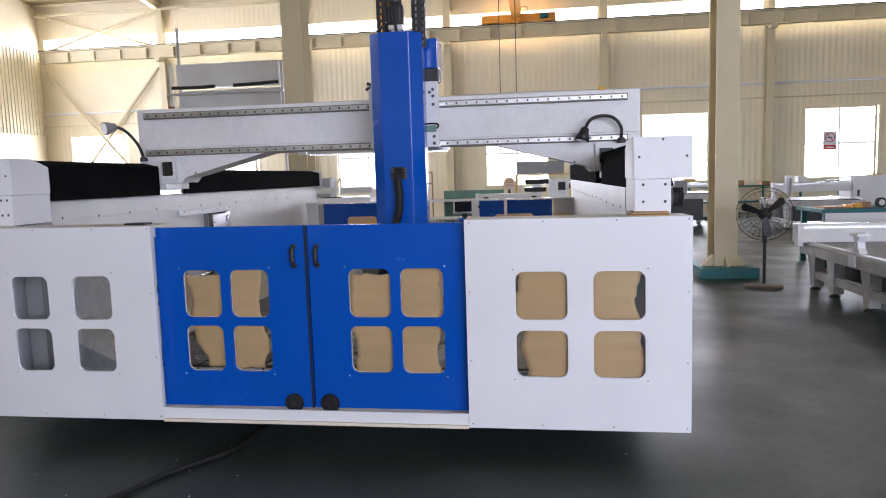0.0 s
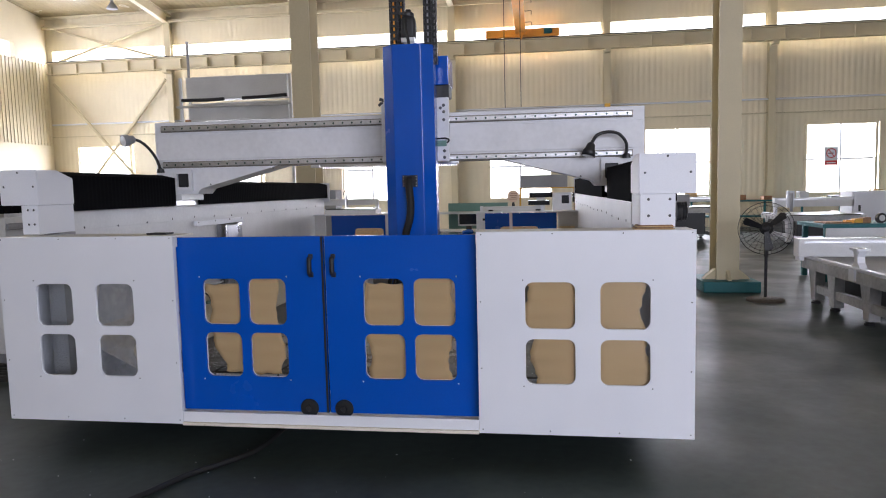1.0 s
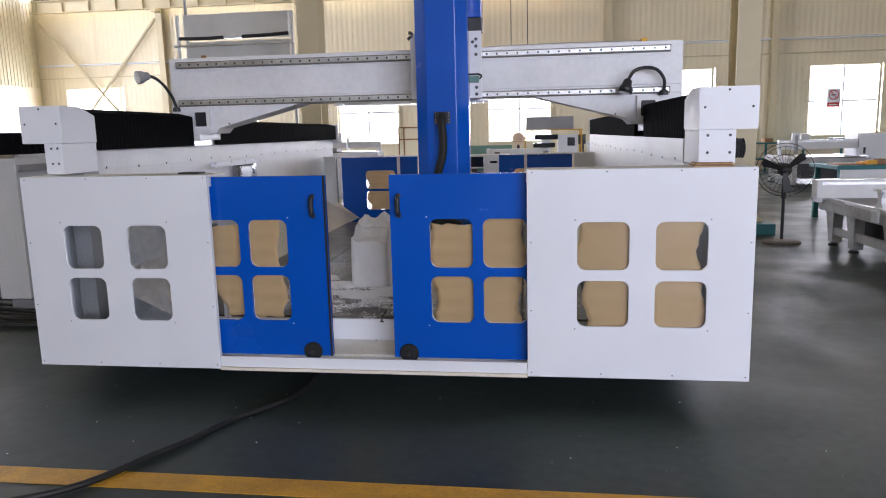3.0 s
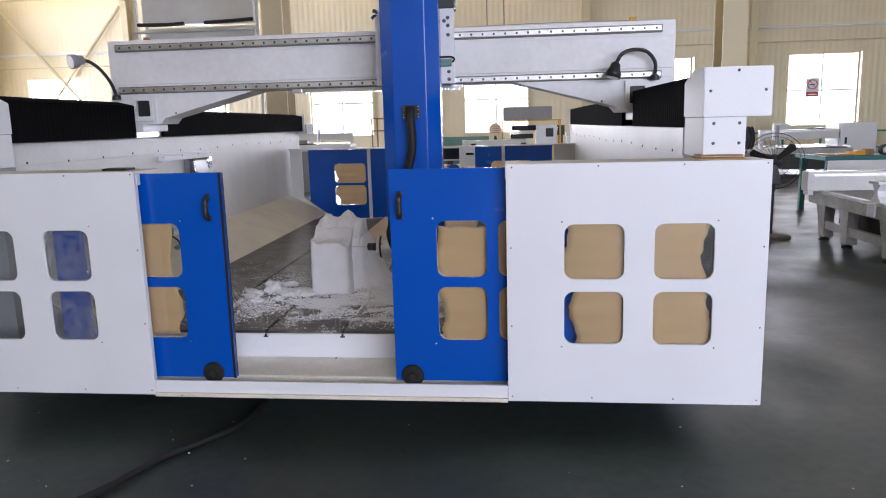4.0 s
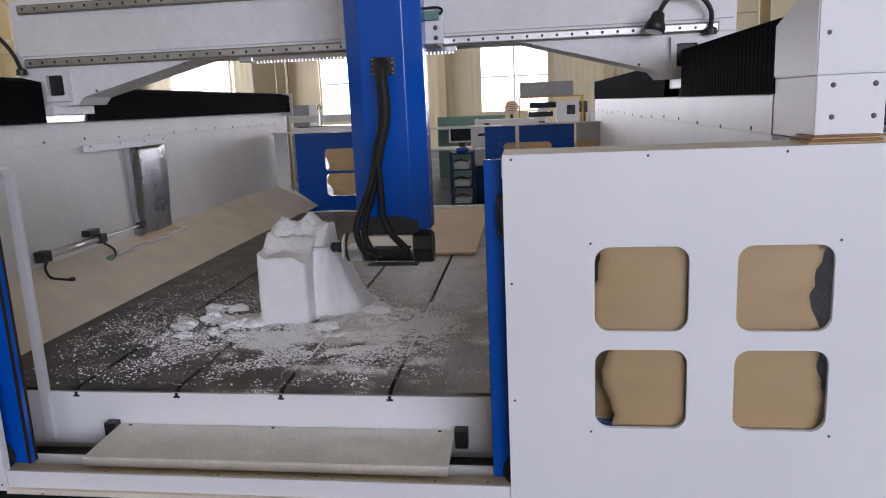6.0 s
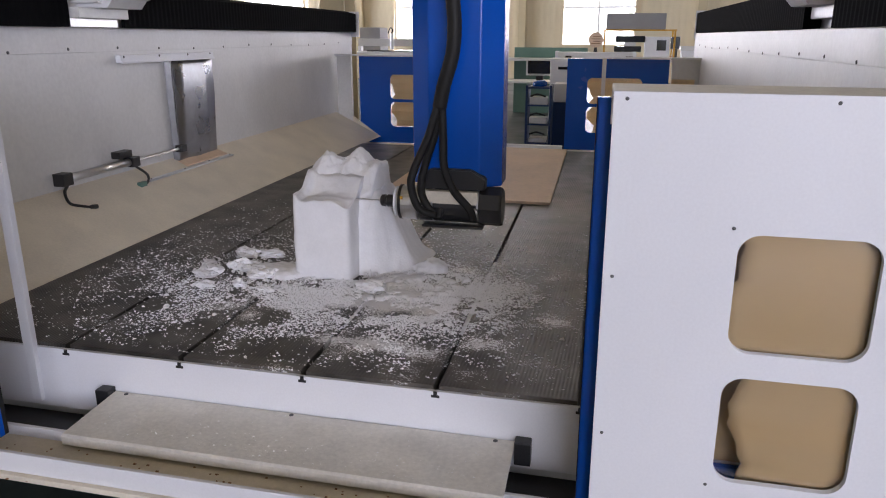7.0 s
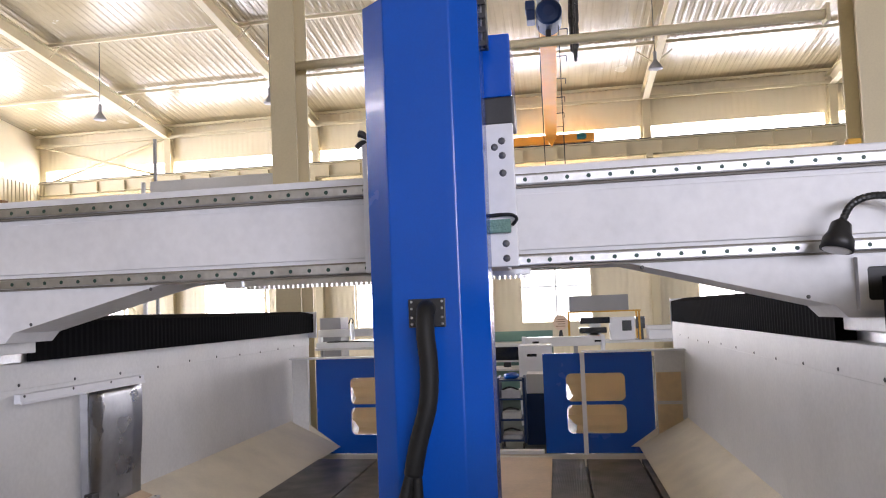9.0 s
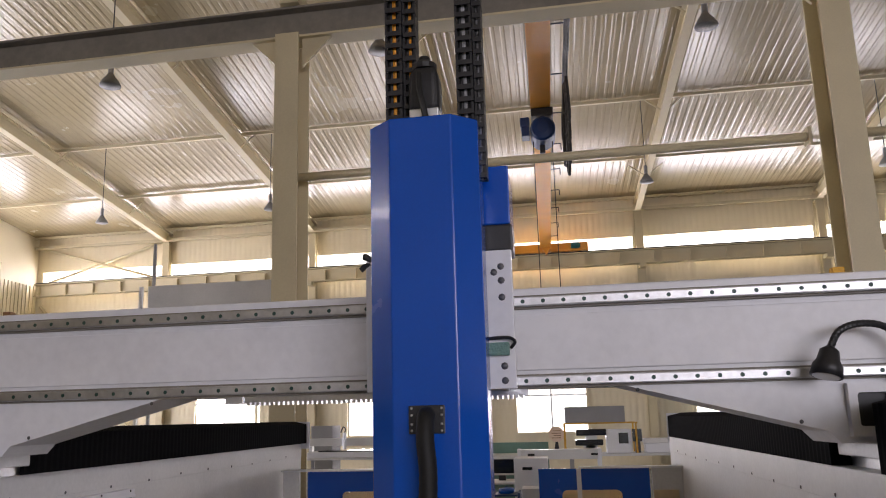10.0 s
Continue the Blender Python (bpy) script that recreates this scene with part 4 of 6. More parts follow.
def gantry():
    g = thing("gantry", "white steel gantry beam with linear rails across the machine", "gantry")
    part("beam", bx(-3.0, 1.205, 2.13, 2.46, 1.890, 2.285, 0.008), BEAM, g)
    part("web_step", bx(-2.98, 1.19, 2.118, 2.13, 1.955, 2.175, 0.004), BEAM, g)
    for z in (2.225, 1.912):
        # darker strip showing above and below each rail
        part("rail_seat", bx(-2.93, 1.11, 2.108, 2.13, z - 0.027, z + 0.027), DARK_STEEL, g, "dark rail seat")
        rl = part("linear_rail", bx(-2.92, 1.10, 2.082, 2.108, z - 0.019, z + 0.019, 0.005), RAIL_STEEL, g, "ground steel linear rail")
        first = None
        for k in range(50):
            xx = -2.88 + 0.0805 * k
            if first is None:
                first = part("rail_plug", turned((0, 0, 0), (0, -1, 0), [(0, 0.0085), (0.0012, 0.0075)], 10), CAP, rl, lay=False)
                ob = first
            else:
                ob = new("rail_plug", first.data)
                ob.parent = rl
            ob.location = K(xx, 2.082, z)
    part("rack", bx(-1.50, -0.30, 2.14, 2.19, 1.862, 1.889), STEEL, g, "toothed steel rack")
    first = None
    for k in range(56):
        if first is None:
            first = part("rack_tooth", bx(-0.006, 0.006, 2.14, 2.185, 1.848, 1.862), STEEL, g, lay=False)
            ob = first
        else:
            ob = new("rack_tooth", first.data)
            ob.parent = g
        ob.location = (-1.48 + 0.021 * k + SX * 2.16, 0, SZ * 2.16)
    part("rack_end", bx(-1.58, -1.50, 2.13, 2.2, 1.858, 1.889, 0.004), ALU, g)
    for s in (-1, 1):
        cx = -0.8975
        o = [(0.06, 1.889), (0.79, 1.70), (0.83, 1.655), (1.205, 1.655), (1.205, 1.889)]
        out = [(p if s > 0 else 2 * cx - p, q) for p, q in o]
        bm = prism(out, "y", 2.12, 2.14)
        part("bracket_cheek", bm, BEAM, g)
        bm = prism(out, "y", 2.42, 2.44)
        part("bracket_cheek", bm, BEAM, g)
        lower = [(p if s > 0 else 2 * cx - p, q) for p, q in ((0.06, 1.889), (0.79, 1.70), (0.83, 1.655), (1.205, 1.655), (1.205, 1.667), (0.835, 1.667), (0.797, 1.708), (0.10, 1.889))]
        part("bracket_flange", prism(lower, "y", 2.14, 2.42), BEAM, g)
        a, b = sorted((0.86 if s > 0 else 2 * cx - 0.86, 1.03 if s > 0 else 2 * cx - 1.03))
        hole = (a + 0.03, b - 0.03, 1.715, 1.835)
        part("inspection_box", pierced(a, b, 1.68, 1.87, 2.085, 2.119, [hole], 0.012), BEAM, g)
        # black plate behind the hole in place of the shade inside
        part("inspection_shade", bx(hole[0] - 0.005, hole[1] + 0.005, 2.1195 - 0.004, 2.1195, hole[2] - 0.005, hole[3] + 0.005), BLACK, g, "black plate standing in for the shade inside the opening")
        a, b = sorted((0.92 if s > 0 else 2 * cx - 0.92, 1.15 if s > 0 else 2 * cx - 1.15))
        part("slide_block", bx(a, b, 2.0, 2.44, 1.60, 1.655, 0.005), WHITE_DIM, g)
        screws(g, [(0.12 if s > 0 else 2 * cx - 0.12, 2.11975, 1.868), (0.70 if s > 0 else 2 * cx - 0.70, 2.11975, 1.735)], (0, -1, 0), 0.008)
    part("limit_block", bx(0.90, 0.945, 2.2, 2.24, 2.286, 2.318, 0.004), YELLOW, g, "small yellow limit switch")
    part("limit_block", bx(-2.74, -2.70, 2.2, 2.24, 2.286, 2.312, 0.004), WOOD, g)
    part("air_line", tube([(-0.3, 2.3, 2.30), (0.3, 2.3, 2.305), (1.0, 2.3, 2.30)], 0.008, 6), ALU, g)
    # goose-neck lamps
    for s in (1, -1):
        lp = thing("goose_neck_lamp", "black goose-neck work lamp clamped to the gantry", "lamp", "work lamps")
        if s > 0:
            pts = [(1.055, 2.06, 1.90), (1.05, 2.04, 1.99), (0.99, 2.02, 2.06), (0.90, 2.0, 2.075), (0.82, 1.98, 2.05), (0.775, 1.97, 1.985)]
            hd, ax, mat = (0.778, 1.97, 1.995), (-0.28, -0.15, -1), BLACK
        else:
            pts = [(-2.93, 2.06, 1.875), (-2.955, 2.04, 1.97), (-3.0, 2.0, 2.06), (-3.05, 1.96, 2.115), (-3.10, 1.94, 2.135)]
            hd, ax, mat = (-3.088, 1.94, 2.137), (-0.62, -0.95, -0.22), GREY
        part("neck", tube(pts, 0.012, 10, 10, wave=0.12), BLACK, lp)
        part("base", turned(pts[0], (0, 0, -1), [(-0.01, 0.015), (0.0, 0.03), (0.03, 0.034)], 16), BLACK, lp)
        part("head", turned(hd, ax, [(0, 0.014), (0.015, 0.032), (0.05, 0.038), (0.07, 0.05), (0.11, 0.054)], 20), mat, lp, smooth=True)
        q = Vector(hd) + Vector(ax).normalized() * 0.1105
        part("lens", turned(q, ax, [(0, 0.046), (0.002, 0.044)], 18), ALU, lp, "clear lamp lens")
    # carriage
    c = thing("carriage_plate", "white carriage plate riding on the gantry rails", "carriage")
    part("plate", bx(-0.86, -0.325, 1.715, 1.745, 1.872, 2.36, 0.004), BEAM, c)
    for z in (2.225, 1.912):
        for x in (-0.80, -0.42):
            part("slide_shoe", bx(x - 0.05, x + 0.05, 1.745, 2.081, z - 0.035, z + 0.035, 0.004), STEEL, c)
    screws(c, [(-0.365, 1.7145, z) for z in (2.30, 2.25, 2.19, 1.95, 1.90)] + [(-0.39, 1.7145, 2.28)], (0, -1, 0), 0.013)
    part("connector", bx(-0.42, -0.345, 1.685, 1.714, 1.985, 2.03, 0.004), GREENP, c, "pale green connector")
    part("connector_lead", tube([(-0.34, 1.70, 2.01), (-0.325, 1.69, 2.03), (-0.35, 1.69, 2.045), (-0.42, 1.70, 2.045)], 0.006, 6), CABLE, c)
    part("motor_cover", bx(-0.46, -0.325, 1.74, 2.05, 2.46, 2.68, 0.006), BLUE, c, "blue drive cover")
    part("drive_motor", bx(-0.45, -0.318, 1.73, 1.9, 2.36, 2.458, 0.008), BLACK, c, "black drive motor")
    part("oil_clamp", tube([(-0.80, 1.75, 2.31), (-0.835, 1.73, 2.34), (-0.855, 1.72, 2.36), (-0.87, 1.72, 2.365)], 0.013, 8), BLACK, c)
    part("oil_clamp", tube([(-0.83, 1.73, 2.335), (-0.86, 1.72, 2.33), (-0.88, 1.72, 2.315)], 0.011, 8), BLACK, c)


gantry()


def spindle_column():
    c = thing("spindle_column", "tall gloss blue vertical column carrying a side spindle", "machine column")
    o = [(-0.715, 1.47), (-0.50, 1.47), (-0.415, 1.545), (-0.415, 1.70), (-0.80, 1.70), (-0.80, 1.545)]
    bm = prism(o, "z", 0.905, 2.735)
    bmesh.ops.bevel(bm, geom=[e for e in bm.edges], offset=0.006, segments=3, affect="EDGES", profile=0.6)
    part("column_cover", bm, BLUE, c, smooth=False)
    # hose plate and hoses
    hp = part("hose_plate", bx(-0.662, -0.546, 1.458, 1.47, 1.678, 1.766, 0.003), BLACK, c, "black hose entry plate")
    screws(hp, [(x, 1.4575, z) for x in (-0.652, -0.556) for z in (1.688, 1.708, 1.736, 1.757)], (0, -1, 0), 0.0045, ALU)
    part("hose", tube([(-0.604, 1.47, 1.735), (-0.602, 1.42, 1.725), (-0.600, 1.395, 1.66), (-0.592, 1.39, 1.56), (-0.60, 1.39, 1.45), (-0.635, 1.395, 1.33), (-0.655, 1.40, 1.24)], 0.028, 12, 8, wave=0.03), RUBBER, c, "ribbed black hose", smooth=True)
    for pts in ([(-0.66, 1.395, 1.25), (-0.70, 1.38, 1.12), (-0.755, 1.36, 0.99), (-0.765, 1.35, 0.92), (-0.735, 1.36, 0.83), (-0.67, 1.39, 0.795)],
                [(-0.645, 1.405, 1.25), (-0.68, 1.41, 1.12), (-0.72, 1.41, 1.0), (-0.735, 1.40, 0.90), (-0.70, 1.40, 0.82), (-0.65, 1.41, 0.80)],
                [(-0.645, 1.40, 1.25), (-0.637, 1.39, 1.10), (-0.632, 1.385, 1.0), (-0.59, 1.37, 0.91), (-0.525, 1.36, 0.84), (-0.51, 1.38, 0.79)]):
        part("branch_hose", tube(pts, 0.0165, 10, 8, wave=0.02), RUBBER, c, smooth=True)
    # swivel housing
    bm = prism([(-0.76, 0.90), (-0.76, 0.95), (-0.70, 0.985), (-0.53, 0.985), (-0.47, 0.95), (-0.47, 0.90)], "y", 1.44, 1.64)
    bmesh.ops.bevel(bm, geom=bm.edges[:], offset=0.006, segments=2, affect="EDGES")
    part("swivel_housing", bm, BLACK, c)
    # spindle
    y, z = 1.50, 0.825
    sp = part("spindle", turned((-0.76, y, z), (1, 0, 0), [(0, 0.073), (0.004, 0.076), (0.26, 0.076), (0.264, 0.073)], 28), BLACK, c, "black spindle body with silver rings")
    part("front_ring", turned((-0.865, y, z), (1, 0, 0), [(0, 0.045), (0.01, 0.064), (0.025, 0.064), (0.03, 0.074), (0.10, 0.074), (0.105, 0.06)], 28), ALU, sp, "bare aluminium front housing")
    part("rear_cap", turned((-0.496, y, z), (1, 0, 0), [(0, 0.084), (0.085, 0.084), (0.095, 0.078)], 8), BLACK, sp)
    part("clamp_band", bx(-0.76, -0.50, 1.425, 1.50, z + 0.012, z + 0.068, 0.006), CREAM, sp, "cream top clamp")
    part("front_flange", turned((-0.872, y, z), (1, 0, 0), [(0, 0.05), (0.003, 0.066), (0.012, 0.066)], 28), WHITE, sp, "white front flange")
    part("front_band", turned((-0.848, y, z), (1, 0, 0), [(0, 0.0755), (0.012, 0.0755)], 28), BLACK, sp, "black knurled band")
    for x in (-0.775, -0.70, -0.505):
        part("band", turned((x, y, z), (1, 0, 0), [(0, 0.078), (0.008, 0.078)], 28), STEEL, sp)
    part("rating_plate", bx(-0.745, -0.70, 1.4215, 1.4245, z - 0.03, z + 0.005), ALU, sp, "small rating plate")
    part("warning_sticker", bx(-0.834, -0.822, 1.4235, 1.4255, z + 0.025, z + 0.038), YELLOW, sp, "small yellow warning sticker")
    part("collet_nut", turned((-0.94, y, z), (1, 0, 0), [(0, 0.018), (0.006, 0.025), (0.022, 0.027), (0.024, 0.022), (0.03, 0.022), (0.032, 0.027), (0.065, 0.027), (0.075, 0.02)], 20), BLACK, sp, "black collet nut")
    part("cutter", turned((-1.055, y, z), (1, 0, 0), [(0, 0.0015), (0.03, 0.003), (0.12, 0.003)], 8), STEEL, sp, "thin steel cutter")
    part("base_plate", bx(-0.74, -0.48, 1.43, 1.60, 0.735, 0.745), BLACK, sp)
    part("hose_union", turned((-0.51, 1.42, z - 0.015), (0, -1, 0), [(0, 0.02), (0.03, 0.02), (0.035, 0.012)], 12), STEEL, sp)
    part("hose_union", turned((-0.66, 1.42, z - 0.02), (0, -1, 0), [(0, 0.02), (0.03, 0.02), (0.035, 0.012)], 12), BLACK, sp)
    # top motor and cable chains
    rings = []
    for h, w in ((2.80, 0.052), (2.81, 0.056), (2.90, 0.056), (2.93, 0.053), (2.955, 0.045), (2.968, 0.030)):
        rings.append([Vector((-0.605 + p, 1.61 + q, h)) for p, q in rounded(-w, w, -w, w, w * 0.45, 4)])
    mt = part("top_motor", loft(bmesh.new(), rings), BLACK, c, "black servo motor")
    part("motor_flange", bx(-0.658, -0.552, 1.557, 1.663, 2.765, 2.80, 0.004), ALU, mt)
    part("motor_stand", bx(-0.64, -0.57, 1.575, 1.645, 2.73, 2.765), ALU, mt)
    part("motor_plug", turned((-0.605, 1.60, 2.96), (0, 0, 1), [(0, 0.045), (0.02, 0.045), (0.035, 0.025), (0.05, 0.02)], 12), BLACK, mt)
    part("motor_lead", tube([(-0.62, 1.555, 2.93), (-0.615, 1.53, 2.86), (-0.60, 1.52, 2.79), (-0.59, 1.54, 2.72)], 0.012, 8), CABLE, mt)


def cable_chain(x0, x1, y, z0, z1, mat, label):
    """An upright chain of open links, one part a link."""
    ch = thing("cable_chain", label, "cable chain", "cable chains")
    n = int((z1 - z0) / 0.047)
    first = None
    for k in range(n):
        if first is None:
            bm = bx(x0, x0 + 0.008, y, y + 0.06, 0.002, 0.045)
            bx(x1 - 0.008, x1, y, y + 0.06, 0.002, 0.045, bm=bm)
            bx(x0 + 0.008, x1 - 0.008, y, y + 0.006, 0.002, 0.02, bm=bm)
            bx(x0 + 0.008, x1 - 0.008, y + 0.054, y + 0.06, 0.002, 0.02, bm=bm)
            first = part("chain_link", bm, BLACK, ch, lay=False)
            ob = first
        else:
            ob = new("chain_link", first.data)
            ob.parent = ch
        ob.location = (SX * y, 0, z0 + 0.047 * k + SZ * y)
    for i in range(3):
        x = x0 + (x1 - x0) * (0.28 + 0.22 * i)
        part("cable", rod((x, y + 0.03, z0), (x, y + 0.03, z1), 0.009, 8), mat if i == 1 else CABLE, ch)
    return ch


spindle_column()
column = bpy.data.objects["spindle_column"]
cable_chain(-0.752, -0.690, 1.60, 2.60, 4.6, ORANGE, "black cable chain with orange and black cables")
cable_chain(-0.688, -0.640, 1.62, 2.60, 4.6, ORANGE, "black cable chain with orange and black cables")
cable_chain(-0.49, -0.43, 1.60, 2.60, 4.6, GREY, "black cable chain full of black cables")
cable_chain(-0.427, -0.395, 1.62, 2.60, 4.6, GREY, "black cable chain full of black cables")

# ---- the work and what lies on the table ----
TOP = 0.4805


def soft(e0, e1, v):
    t = min(1.0, max(0.0, (v - e0) / (e1 - e0)))
    return t * t * (3 - 2 * t)


def foam_height(u, y):
    """Height of the concave skirt and the debris round the carved block."""
    n1 = noise.noise(Vector((u * 9, y * 9, 0.3)))
    n2 = noise.noise(Vector((u * 30, y * 30, 1.7)))
    n3 = noise.noise(Vector((u * 75, y * 75, 2.2)))
    t = soft(-0.70, -1.0, u)
    c = 0.36 * t ** 2.3 * soft(1.46, 1.60, y - 0.35 * (u + 1.05) + 0.03 * n1) * soft(2.0, 1.85, y) + 0.008 * n2 * t if -1.12 < u else 0
    d = 0.035 * soft(0.11, 0.01, math.hypot((u + 0.985) * 0.9, y - 1.43)) * (1 + 0.35 * n2) + 0.012 * n3
    e = 0.012 * soft(0.46, 0.06, math.hypot((u + 0.78) * 0.85, (y - 1.36) * 1.15)) + 0.009 * n1 + 0.005 * n2 + 0.002 * n3
    f = 0.045 * soft(0.09, 0.0, math.hypot((u + 0.74) * 0.6, y - 1.62)) + 0.012 * n2
    g = 0.028 * soft(0.20, 0.02, math.hypot((u + 1.40) * 0.8, y - 1.42)) + 0.012 * n1 + 0.006 * n2
    return max(c, d if d > 0.04 else 0, e if e > 0.0115 else 0, f if f > 0.018 else 0, g if g > 0.016 else 0)


def carved(cx, cy, hx, hy, power, height, flare, rough):
    """A standing carved mass: rounded-square rings climbing to an uneven crown."""
    n, rings = 180, []

    def at(a, f, s):
        c, d = math.cos(a), math.sin(a)
        r = (abs(c / hx) ** power + abs(d / hy) ** power) ** (-1 / power) * flare(a, s) * f
        u, y = cx + r * c, cy + r * d
        h = height(u, y)
        k = rough * (noise.noise(Vector((u * 14, y * 14, s * h * 14))) + 0.4 * noise.noise(Vector((u * 45, y * 45, s * h * 45))))
        return Vector((u + k * c, y + k * d, TOP + 0.0005 + s * h))

    for i in range(31):
        rings.append([at(2 * math.pi * j / n, 1.0, i / 30) for j in range(n)])
    for f in [0.985 - 0.94 * k / 26 for k in range(27)]:
        rings.append([at(2 * math.pi * j / n, f, 1.0) for j in range(n)])
    return loft(bmesh.new(), rings)


def hump(u, y, cu, cy, ru, ry):
    return math.exp(-((u - cu) / ru) ** 2 - ((y - cy) / ry) ** 2)


def work():
    t = thing("foam_block", "rough white polystyrene block being carved", "foam block")

    def front_top(u, y):
        n2 = noise.noise(Vector((u * 26, y * 26, 1.7)))
        return 0.348 + 0.022 * soft(-1.27, -1.30, u) + 0.012 * hump(u, y, -1.17, 1.45, 0.05, 0.08) + 0.008 * n2 - 0.03 * hump(u, y, -1.065, 1.40, 0.03, 0.05) + 0.075 * soft(1.48, 1.62, y)

    def front_flare(a, s):
        out = 1.03 - 0.03 * s
        low_right = soft(-0.9, -0.5, a if a < math.pi else a - 2 * math.pi) * soft(0.5, 0.0, a if a < math.pi else a - 2 * math.pi)
        return out + 0.10 * low_right * (1 - s) ** 2.2

    def rear_top(u, y):
        n1 = noise.noise(Vector((u * 11, y * 11, 0.3)))
        n2 = noise.noise(Vector((u * 38, y * 38, 1.7)))
        n3 = noise.noise(Vector((u * 62, y * 62, 4.1)))
        top = 0.35 + 0.10 * soft(1.55, 1.72, y) + 0.055 * hump(u, y, -1.265, 1.72, 0.055, 0.10) + 0.048 * hump(u, y, -1.115, 1.78, 0.045, 0.09)
        top += 0.035 * hump(u, y, -1.15, 1.78, 0.06, 0.09) + 0.03 * hump(u, y, -1.03, 1.72, 0.04, 0.12)
        top -= 0.02 * hump(u, y, -1.115, 1.62, 0.03, 0.08) 
        return top + 0.014 * n1 + 0.008 * n2 + 0.007 * n3

    part("carved_mass", carved(-1.187, 1.535, 0.130, 0.155, 11, front_top, front_flare, 0.0035), FOAM, t, smooth=True)
    part("rough_mass", carved(-1.163, 1.735, 0.172, 0.20, 6, rear_top, lambda a, s: 1.03 - 0.11 * s ** 3, 0.004), FOAM, t, smooth=True)
    bm = bmesh.new()
    nu, ny, u0, y0, du = 250, 215, -1.66, 0.95, 0.0055
    grid = {(i, j): foam_height(u0 + du * i, y0 + du * j) for i in range(nu) for j in range(ny)}
    vs = {}

    def vert(i, j):
        if (i, j) not in vs:
            vs[i, j] = bm.verts.new((u0 + du * i, y0 + du * j, TOP + max(0.0005, grid[i, j])))
        return vs[i, j]

    for i in range(nu - 1):
        for j in range(ny - 1):
            if max(grid[i, j], grid[i + 1, j], grid[i, j + 1], grid[i + 1, j + 1]) > 0.006:
                bm.faces.new((vert(i, j), vert(i + 1, j), vert(i + 1, j + 1), vert(i, j + 1)))
    part("skirt", bm, FOAM, t, smooth=True)
    # dust packed into the slots beside the work
    bm = bmesh.new()
    for s, ya, yb in ((-0.912, 0.75, 1.40), (-0.472, 0.95, 1.85)):
        y = ya
        while y < yb:
            w, l = 0.0085, 0.02
            if noise.noise(Vector((s * 7, y * 9, 1.0))) > -0.28:
                bx(s - w, s + w, y, y + l, TOP - 0.03, TOP - 0.006 + 0.005 * noise.noise(Vector((s, y * 40, 2.0))), bm=bm)
            y += l
    tagged(part("slot_dust", bm, FOAM), "white foam dust packed in the table slots", "dust", kind="stuff")
    # loose lumps
    rng = random.Random(8)
    lumps = [(-1.70, 1.30, 0.075), (-1.60, 1.42, 0.06), (-1.52, 1.38, 0.055), (-1.47, 1.33, 0.06), (-1.55, 1.46, 0.05), (-1.64, 1.15, 0.05), (-1.42, 1.36, 0.05), (-1.66, 1.62, 0.06), (-1.55, 1.65, 0.055), (-0.74, 1.70, 0.05), (-0.93, 1.27, 0.06), (-1.78, 1.45, 0.04), (-1.5, 1.2, 0.035), (-1.36, 1.16, 0.03), (-0.82, 1.25, 0.035)]
    for x, y, r in lumps:
        lu = thing("foam_lump", "loose broken white foam lump on the table", "foam lump", "foam lumps")
        b = bmesh.new()
        bmesh.ops.create_icosphere(b, subdivisions=3, radius=1)
        sx, sy, sz = r * rng.uniform(0.8, 1.3), r * rng.uniform(0.6, 0.9), r * rng.uniform(0.35, 0.6)
        o = rng.uniform(0, 50)
        for v in b.verts:
            k = 0.9 + 0.55 * noise.noise(v.co * 1.5 + Vector((o, 0, 0))) + 0.3 * noise.noise(v.co * 4.0 + Vector((o, 2, 0)))
            v.co = Vector((x + v.co.x * sx * k, y + v.co.y * sy * k, max(TOP, TOP + sz * 0.6 + v.co.z * sz * k)))
        part("lump", b, FOAM, lu)
    # shavings
    verts, faces = [], []
    for k in range(120000):
        if k % 2:
            x, y = rng.gauss(-0.76, 0.22), rng.gauss(1.30, 0.19)
        elif k % 3:
            x, y = rng.gauss(-1.10, 0.44), rng.gauss(1.14, 0.31)
        else:
            x, y = rng.gauss(-1.15, 0.62), rng.gauss(1.45, 0.55)
        d = noise.noise(Vector((x * 4, y * 4, 3.0))) + 0.5 * noise.noise(Vector((x * 13, y * 13, 7.0))) + 0.25 * noise.noise(Vector((x * 34, y * 34, 9.0)))
        if not (-2.25 < x < 0.40 and 0.50 < y < 5.0) or d < (0.10 * rng.random() - 0.06 if k % 6 else rng.uniform(-0.9, 0.2)):
            continue
        r = 0.0014 + 0.0044 * rng.random() ** 4
        a, z = rng.uniform(0, 6.28), TOP + 0.0005
        n = len(verts)
        for q in range(3):
            verts.append(K(x + r * 1.4 * math.cos(a + 2.1 * q), y + r * math.sin(a + 2.1 * q), z))
        verts.append(K(x, y, z + r * rng.uniform(0.5, 1.2)))
        faces += [(n, n + 1, n + 3), (n + 1, n + 2, n + 3), (n + 2, n, n + 3)]
    # crumbs among the shavings
    for k in range(2600):
        if k % 5 < 3:
            x, y = rng.gauss(-0.72, 0.17), rng.gauss(1.22, 0.16)
        else:
            x, y = rng.gauss(-1.45, 0.22), rng.gauss(1.28, 0.2)
        if noise.noise(Vector((x * 6, y * 6, 5.0))) < rng.uniform(-0.25, 0.15) or not 0.5 < y < 3.0:
            continue
        r, a, z, n = 0.003 + 0.011 * rng.random() ** 3, rng.uniform(0, 6.28), TOP + 0.0005, len(verts)
